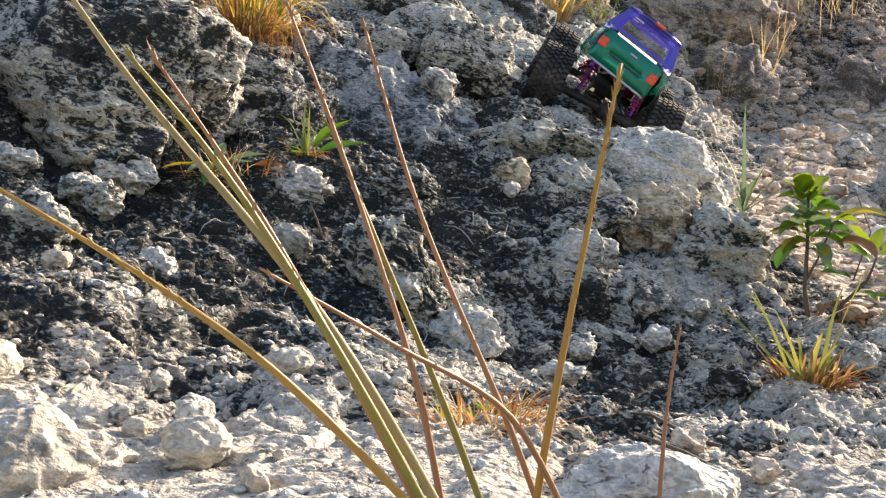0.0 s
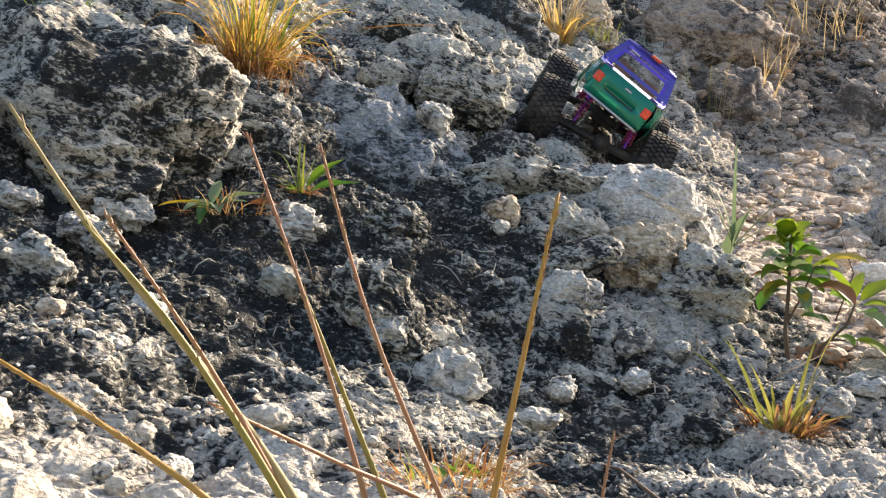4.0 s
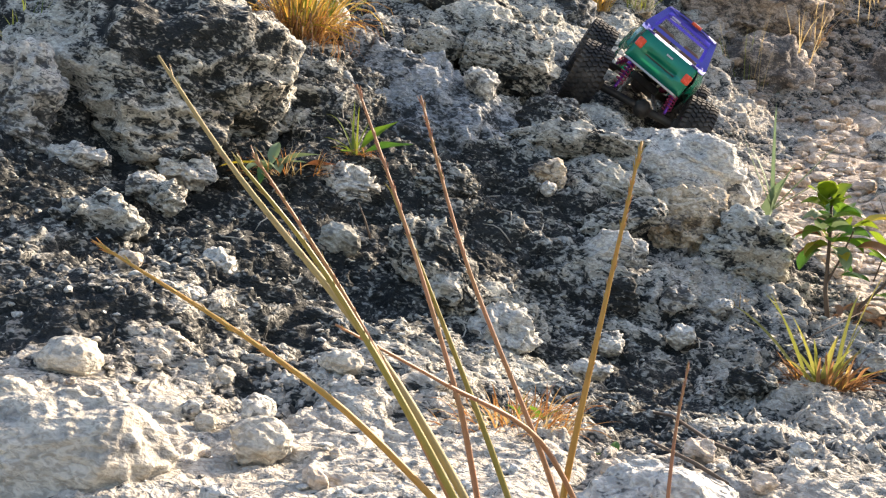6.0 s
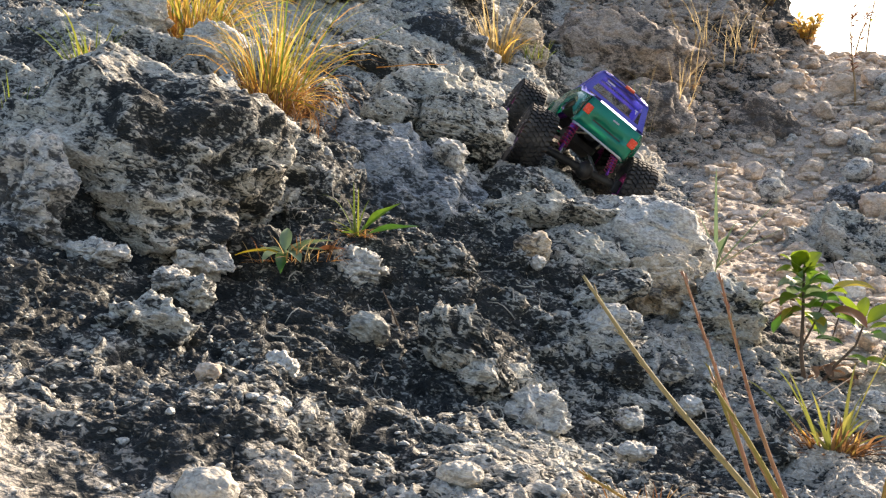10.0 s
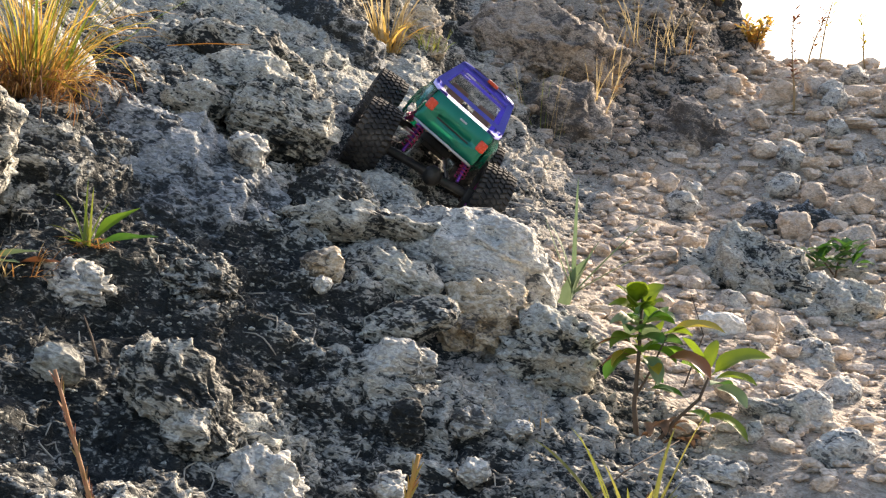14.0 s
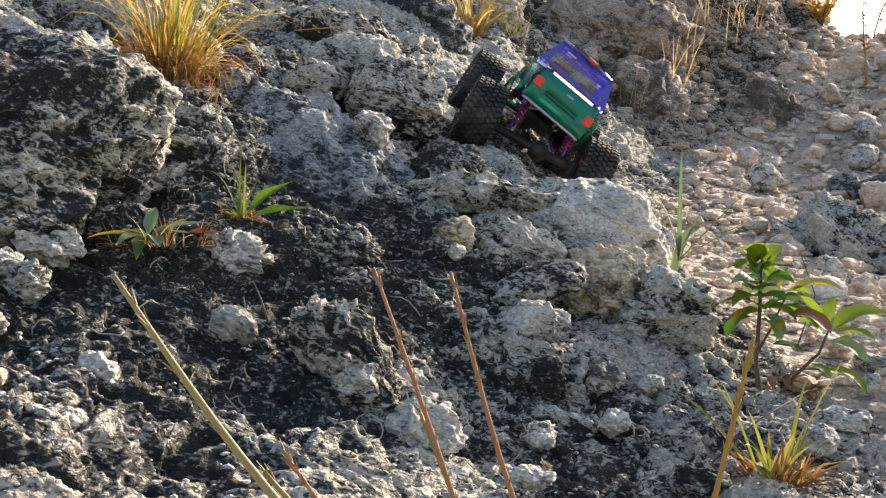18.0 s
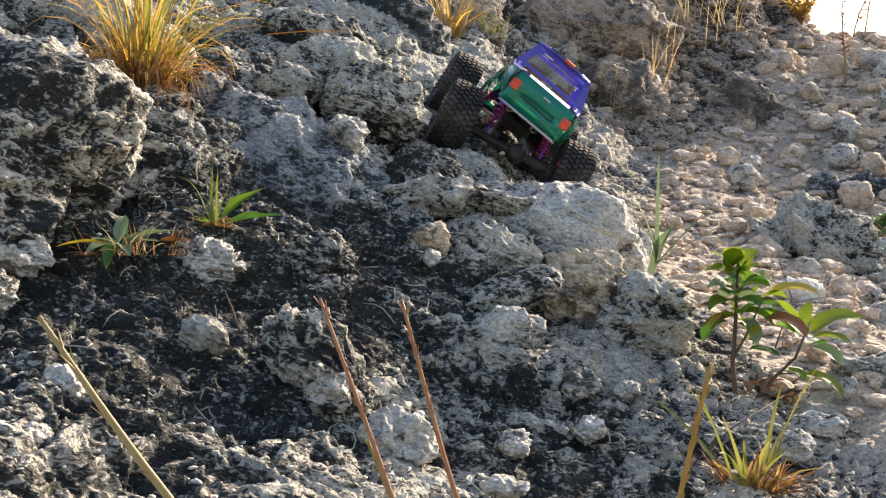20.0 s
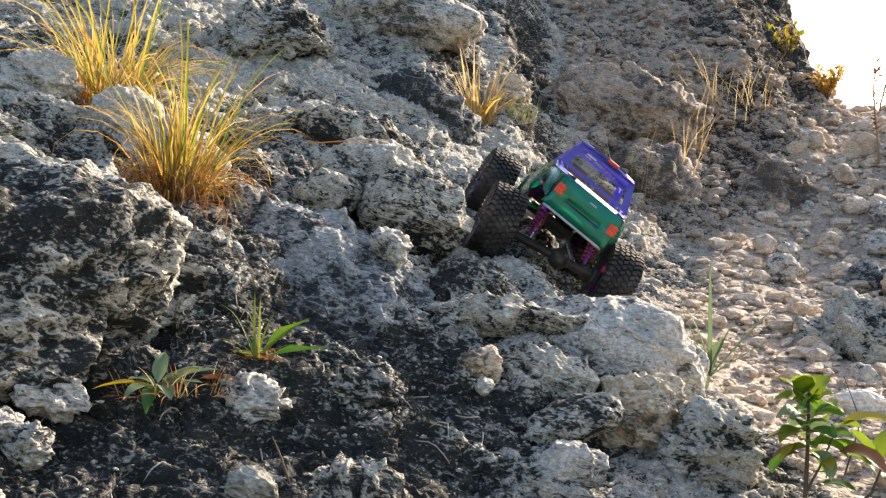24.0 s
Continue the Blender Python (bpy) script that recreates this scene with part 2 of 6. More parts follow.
def limestone(name, pale, mid, dark, tan=0.3, grain=1.0, speck=1.0):
    """Weathered limestone: pale stone darkened in patches by the mesh's own mask (dark crusting and painted crevice
    shade), with stains and fine relief.
    """
    m, nt, b, node, link = mat(name)
    geo = node("NewGeometry")
    pos = geo.outputs["Position"]
    n1 = node("TexNoise", Scale=6.0, Detail=8.0, Roughness=0.65, Distortion=0.6)
    n2 = node("TexNoise", Scale=42.0, Detail=3.0, Roughness=0.5, Distortion=1.0)
    n3 = node("TexNoise", Scale=180.0, Detail=2.0, Roughness=0.55, Distortion=0.8)
    n4 = node("TexNoise", Scale=700.0, Detail=2.0, Roughness=0.5)
    vo = node("TexVoronoi", Scale=110.0)
    n5 = node("TexNoise", Scale=95.0, Detail=2.0, Roughness=0.5, Distortion=1.8)
    lay = node("Mapping")
    lay.vector_type = "TEXTURE"
    lay.inputs["Rotation"].default_value, lay.inputs["Scale"].default_value = (0, radians(12), 0), (1.35, 1.35, 0.75)
    link(pos, lay.inputs["Vector"])
    for n in (n1, n4, vo):
        link(pos, n.inputs["Vector"])
    for n in (n2, n3, n5):
        link(lay.outputs[0], n.inputs["Vector"])
    stone = ramp(nt, n3.outputs[0], ((0.30, tuple(0.8 * c for c in mid)), (0.44, mid), (0.54, pale), (0.68, tuple(min(1, c * 1.2) for c in pale))))
    t = node("Mix", blend="MIX")
    link(ramp(nt, n1.outputs[0], ((0.50, (0, 0, 0)), (0.70, (tan, tan, tan)))), t.inputs[0])
    soil = node("Mix", blend="MIX")
    link(node("Attribute", attr="scree").outputs["Fac"], soil.inputs[0])
    link(stone, soil.inputs[6])
    link(ramp(nt, n3.outputs[0], ((0.28, (0.27, 0.21, 0.155)), (0.55, (0.47, 0.385, 0.305)), (0.75, (0.62, 0.53, 0.44)))), soil.inputs[7])
    link(soil.outputs[2], t.inputs[6])
    t.inputs[7].default_value = (0.44, 0.31, 0.18, 1)
    at = node("Attribute", attr="crust")

    def weigh(src, k, then):
        w = node("Math", op="MULTIPLY_ADD")
        link(src, w.inputs[0])
        w.inputs[1].default_value = k
        link(then, w.inputs[2]) if not isinstance(then, float) else None
        if isinstance(then, float):
            w.inputs[2].default_value = then
        return w.outputs[0]

    s = weigh(n3.outputs[0], 1.1 * speck, -1.65 * speck)
    s = weigh(n2.outputs[0], 0.9 * speck, s)
    s = weigh(n5.outputs[0], 1.3 * speck, s)
    s = weigh(at.outputs["Fac"], 1.0, s)
    k = node("Mix", blend="MIX")
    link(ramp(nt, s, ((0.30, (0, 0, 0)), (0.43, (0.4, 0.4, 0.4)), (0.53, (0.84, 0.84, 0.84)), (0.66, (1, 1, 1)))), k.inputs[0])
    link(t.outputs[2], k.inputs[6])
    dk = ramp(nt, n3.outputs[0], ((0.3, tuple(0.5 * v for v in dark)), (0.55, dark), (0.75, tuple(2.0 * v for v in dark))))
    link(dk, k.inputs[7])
    link(k.outputs[2], b.inputs["Base Color"])
    b.inputs["Roughness"].default_value = 0.88
    h = weigh(s, -0.4, weigh(n4.outputs[0], 0.12, weigh(vo.outputs["Distance"], 0.2, weigh(n3.outputs[0], 0.6, n2.outputs[0]))))
    bump = node("Bump", Strength=1.0 * grain, Distance=0.009)
    link(h, bump.inputs["Height"])
    link(bump.outputs[0], b.inputs["Normal"])
    return m


# third tone: dark crusting, with the black of shaded pits painted in
PALE, MIDTONE, CRUST_SHADE = (0.54, 0.535, 0.475), (0.35, 0.345, 0.305), (0.013, 0.016, 0.0155)
M_GROUND = limestone("limestone_ground", PALE, MIDTONE, CRUST_SHADE, 0.25)
M_ROCK = limestone("limestone_crusted", PALE, MIDTONE, CRUST_SHADE, 0.22)
M_ROCK_MIXED = limestone("limestone_mixed", (0.57, 0.555, 0.48), (0.39, 0.375, 0.32), CRUST_SHADE, 0.3)
M_ROCK_FACE = limestone("limestone_face", (0.40, 0.42, 0.425), (0.25, 0.268, 0.275), (0.03, 0.036, 0.039), 0.1)
M_ROCK_PALE = limestone("limestone_pale", (0.64, 0.625, 0.57), (0.46, 0.445, 0.40), (0.08, 0.082, 0.08), 0.15)
M_ROCK_TAN = limestone("limestone_tan", (0.72, 0.62, 0.48), (0.56, 0.45, 0.31), (0.15, 0.125, 0.10), 0.6)
M_ROCK_BROWN = limestone("limestone_brown", (0.50, 0.43, 0.355), (0.34, 0.28, 0.23), (0.10, 0.088, 0.078), 0.5)
M_ROCK_WHITE = limestone("limestone_bright", (0.80, 0.77, 0.70), (0.66, 0.63, 0.56), (0.3, 0.29, 0.27), 0.05, 0.6, 0.4)
M_STONE_GREY = limestone("limestone_smooth_grey", (0.46, 0.455, 0.395), (0.34, 0.335, 0.285), (0.12, 0.12, 0.11), 0.05, 0.6, 0.5)
M_CHIPS = limestone("limestone_chips", (0.56, 0.565, 0.50), (0.36, 0.365, 0.32), (0.05, 0.056, 0.052), 0.1)
M_STONE_WHITE = limestone("limestone_white", (0.52, 0.485, 0.41), (0.40, 0.37, 0.31), (0.22, 0.215, 0.2), 0.08, 0.7, 0.5)
M_GRAVEL = limestone("limestone_gravel", (0.70, 0.595, 0.485), (0.56, 0.45, 0.345), (0.24, 0.205, 0.17), 0.25, 0.9, 0.6)
CRUST_OF = {"limestone_smooth_grey": 0.20, "limestone_bright": 0.08, "limestone_face": 0.45, "limestone_mixed": 0.38, "limestone_crusted": 0.52, "limestone_brown": 0.42, "limestone_white": 0.14, "limestone_pale": 0.29, "limestone_tan": 0.22, "limestone_gravel": 0.3}


# ---- mesh helpers ----
def mesh_from(name, verts, quads, material, tris=None, smooth_faces=True):
    """A mesh from arrays of points and of four-cornered (or three-cornered) faces."""
    me = bpy.data.meshes.new(name)
    verts = np.asarray(verts, np.float32)
    faces = [np.asarray(f, np.int32) for f in (quads, tris) if f is not None and len(f)]
    me.vertices.add(len(verts))
    me.vertices.foreach_set("co", verts.ravel())
    loops = np.concatenate([f.ravel() for f in faces])
    counts = np.concatenate([np.full(len(f), f.shape[1], np.int32) for f in faces])
    me.loops.add(len(loops))
    me.loops.foreach_set("vertex_index", loops)
    me.polygons.add(len(counts))
    me.polygons.foreach_set("loop_start", np.concatenate([[0], np.cumsum(counts)[:-1]]).astype(np.int32))
    me.polygons.foreach_set("use_smooth", np.full(len(counts), smooth_faces))
    me.update(calc_edges=True)
    if material:
        me.materials.append(material)
    return me


def grid_faces(rows, cols, wrap=False):
    i = np.arange(rows - 1)[:, None] * cols + np.arange(cols if wrap else cols - 1)[None]
    j = (np.arange(rows - 1)[:, None] * cols + (np.arange(cols if wrap else cols - 1)[None] + 1) % cols)
    return np.stack([i, j, j + cols, i + cols], -1).reshape(-1, 4)


def part(name, bm, material, parent=None, label="", m=None):
    """Links a bmesh as one mesh object under a thing or a part."""
    me = bpy.data.meshes.new(name)
    bm.normal_update()
    bm.to_mesh(me)
    bm.free()
    me.materials.append(material)
    ob = new(name, me)
    if parent is not None:
        ob.parent = parent
    if m is not None:
        ob.matrix_basis = m
    if label:
        ob["label"] = label
    return ob


def unit_sphere(level):
    bm = bmesh.new()
    bmesh.ops.create_icosphere(bm, subdivisions=level, radius=1.0)
    v = np.array([x.co for x in bm.verts])
    f = np.array([[x.index for x in fc.verts] for fc in bm.faces])
    bm.free()
    return v / np.linalg.norm(v, axis=1)[:, None], f


SPHERES = {k: unit_sphere(k) for k in (1, 2, 3, 4, 5, 6, 7)}


def rock_mesh(name, size, seed, level, material, rough=1.0, blocky=0.35, pits=0.0, sides=9):
    """A stone about size (x, y, z) across, centred on its middle."""
    v, f = SPHERES[level]
    s = np.array(size) / 2
    # pull towards a few random flat sides
    rng = np.random.RandomState(seed)
    r = np.ones(len(v))
    for _ in range(sides):
        d = rng.normal(size=3)
        d /= np.linalg.norm(d)
        c = v @ d
        cut = rng.uniform(0.62, 0.95)
        r = np.where(c > 1e-3, np.minimum(r, 1 - blocky + blocky * np.minimum(1, cut / np.maximum(c, 1e-3))), r)
    p = v * r[:, None] * s
    q = p + seed * 3.17
    m = float(np.mean(s))
    k = 1 / m
    w = q * k + 0.35 * np.stack([fbm(q * k, 2, seed + 7), fbm(q * k, 2, seed + 8), fbm(q * k, 2, seed + 9)], 1)
    d = (0.4 + 0.6 * rough) * m * (0.34 * fbm(w * 0.9, 3, seed, 0.45) + 0.13 * ridged(w * (1.5, 1.5, 2.6), 3, seed + 5))
    high = np.zeros(len(p))
    if level >= 5:
        c, high = crag(q, seed % 5)
        d = d + 0.85 * rough * c * min(1.0, m / 0.08)
    if pits:
        d = d - pits * smooth(0.5, 0.68, vnoise(q * 60, seed + 77)) * 0.018
    out = v / s
    out /= np.linalg.norm(out, axis=1)[:, None]
    p = p + out * d[:, None]
    me = mesh_from(name, p, None, material, tris=f)
    # low spots of the relief are darkened, painting pit shade into the mask
    crust = CRUST_OF[material.name] + 0.3 * fbm(q * 5, 2, seed + 50) - 0.32 * high
    me.attributes.new("crust", "FLOAT", "POINT").data.foreach_set("value", np.clip(crust, 0, 1).astype(np.float32))
    return me


def ground_at(x, y):
    q, _, _ = ground(np.array([float(x)]), np.array([float(y)]))
    return float(q[0, 2])


def rock(name, x, y, z, size, seed, material, label, level=5, rot=(0, 0, 0), rough=1.0, blocky=0.35, pits=0.0, group="rocks on the slope"):
    ob = new(name, rock_mesh(name, size, seed, level, material, rough, blocky, pits))
    ob.matrix_basis = pose(x, y, z, *rot)
    return tagged(ob, label, "rock", group)


# ---- the ground: one sheet, fine where the slope is seen, coarse out to the horizon ----
def bank(x, y):
    """1 on the earthy bank above the gully's head."""
    return smooth(2.9, 3.3, y + 0.5 * (x - 0.3)) * smooth(0.0, 0.3, x) * (1 - smooth(4.3, 4.8, y))


def build_ground():
    ax, ay = -0.08, -0.9
    core = np.linspace(-27, 25, 700)
    side_r, side_l = np.linspace(25.6, 180, 40)[:-1], np.linspace(-180, -27.6, 40)
    ang = np.radians(np.concatenate([side_l, core, side_r]))
    rad = np.concatenate([np.linspace(0.02, 1.25, 14), np.exp(np.linspace(np.log(1.3), np.log(6.2), 1060)), np.exp(np.linspace(np.log(6.3), np.log(900), 60))])
    rr, aa = np.meshgrid(rad, ang, indexing="ij")
    x, y = (ax + rr * np.sin(aa)).ravel(), (ay + rr * np.cos(aa)).ravel()
    deg = np.degrees(aa).ravel()
    detail = (1 - smooth(38, 46, deg)) * smooth(-41, -33, deg) * smooth(0.8, 1.3, rr.ravel())
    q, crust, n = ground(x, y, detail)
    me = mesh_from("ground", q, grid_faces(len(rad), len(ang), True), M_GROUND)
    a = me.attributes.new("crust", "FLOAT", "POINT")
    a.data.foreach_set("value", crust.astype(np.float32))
    me.attributes.new("scree", "FLOAT", "POINT").data.foreach_set("value", np.maximum(0.5 * np.exp(-(((x - 0.09) / 0.16) ** 2) - ((y - 1.64) / 0.15) ** 2) + np.maximum(0.85 * gully(x, y), 0.85 * bank(x, y)), 0.4 * smooth(-0.02, 0.2, x) * smooth(0.9, 1.2, y) + 0.35 * (1 - smooth(0.75, 1.15, y)) * smooth(-0.5, 0.15, y)).astype(np.float32))
    return tagged(new("ground", me), "rugged grey limestone slope with a gravel gully", "ground", kind="structure")


GROUND = build_ground()

# ---- rocks of the slope ----
rock("boulder", -0.742, 1.485, 0.362, (0.46, 0.42, 0.34), 3, M_ROCK_MIXED, "large knobbly grey limestone boulder with a sunlit edge", 7, (18, 0, 5), 0.75)
rock("boulder", -0.60, 1.86, 0.55, (0.13, 0.16, 0.16), 38, M_ROCK_PALE, "pale rock at the foot of the golden grass", 5, (0, 20, 0))
rock("boulder", 0.062, 1.80, 0.298, (0.155, 0.14, 0.12), 161, M_ROCK_PALE, "white rounded limestone knob at the gully's edge", 6, (0, 14, 0), 0.55, 0.2)
rock("boulder", -0.70, 1.95, 0.66, (0.12, 0.10, 0.10), 162, M_ROCK_PALE, "sunlit pale rock between the golden tufts", 6, (0, 20, 10), 0.7)
rock("stone", 0.405, 1.80, 0.125, (0.055, 0.04, 0.036), 171, M_ROCK_WHITE, "smooth white stone behind the leafy shrub", 5, (0, 12, 20), 0.4, 0.4, 0.0, "stones on the slope")
rock("boulder", -0.86, 2.00, 0.74, (0.14, 0.12, 0.09), 163, M_ROCK_PALE, "pale rock above the dark hollow", 6, (0, 8, 0), 0.7)
for x, y, sx, sz, sd in ((-0.498, 0.769, 0.075, 0.03, 164), (-0.57, 0.675, 0.075, 0.04, 165), (-0.505, 0.672, 0.055, 0.03, 166), (-0.388, 0.85, 0.03, 0.02, 168), (-0.277, 0.86, 0.05, 0.02, 169)):
    rock("stone", x, y, ground_at(x, y) + 0.02 * sz, (sx, 0.75 * sx, 1.25 * sz), sd, M_STONE_WHITE, "smooth pale stone set in low ground", 5, (0, 0, sd * 37), 0.22, 0.3, 0.0, "stones on the slope")
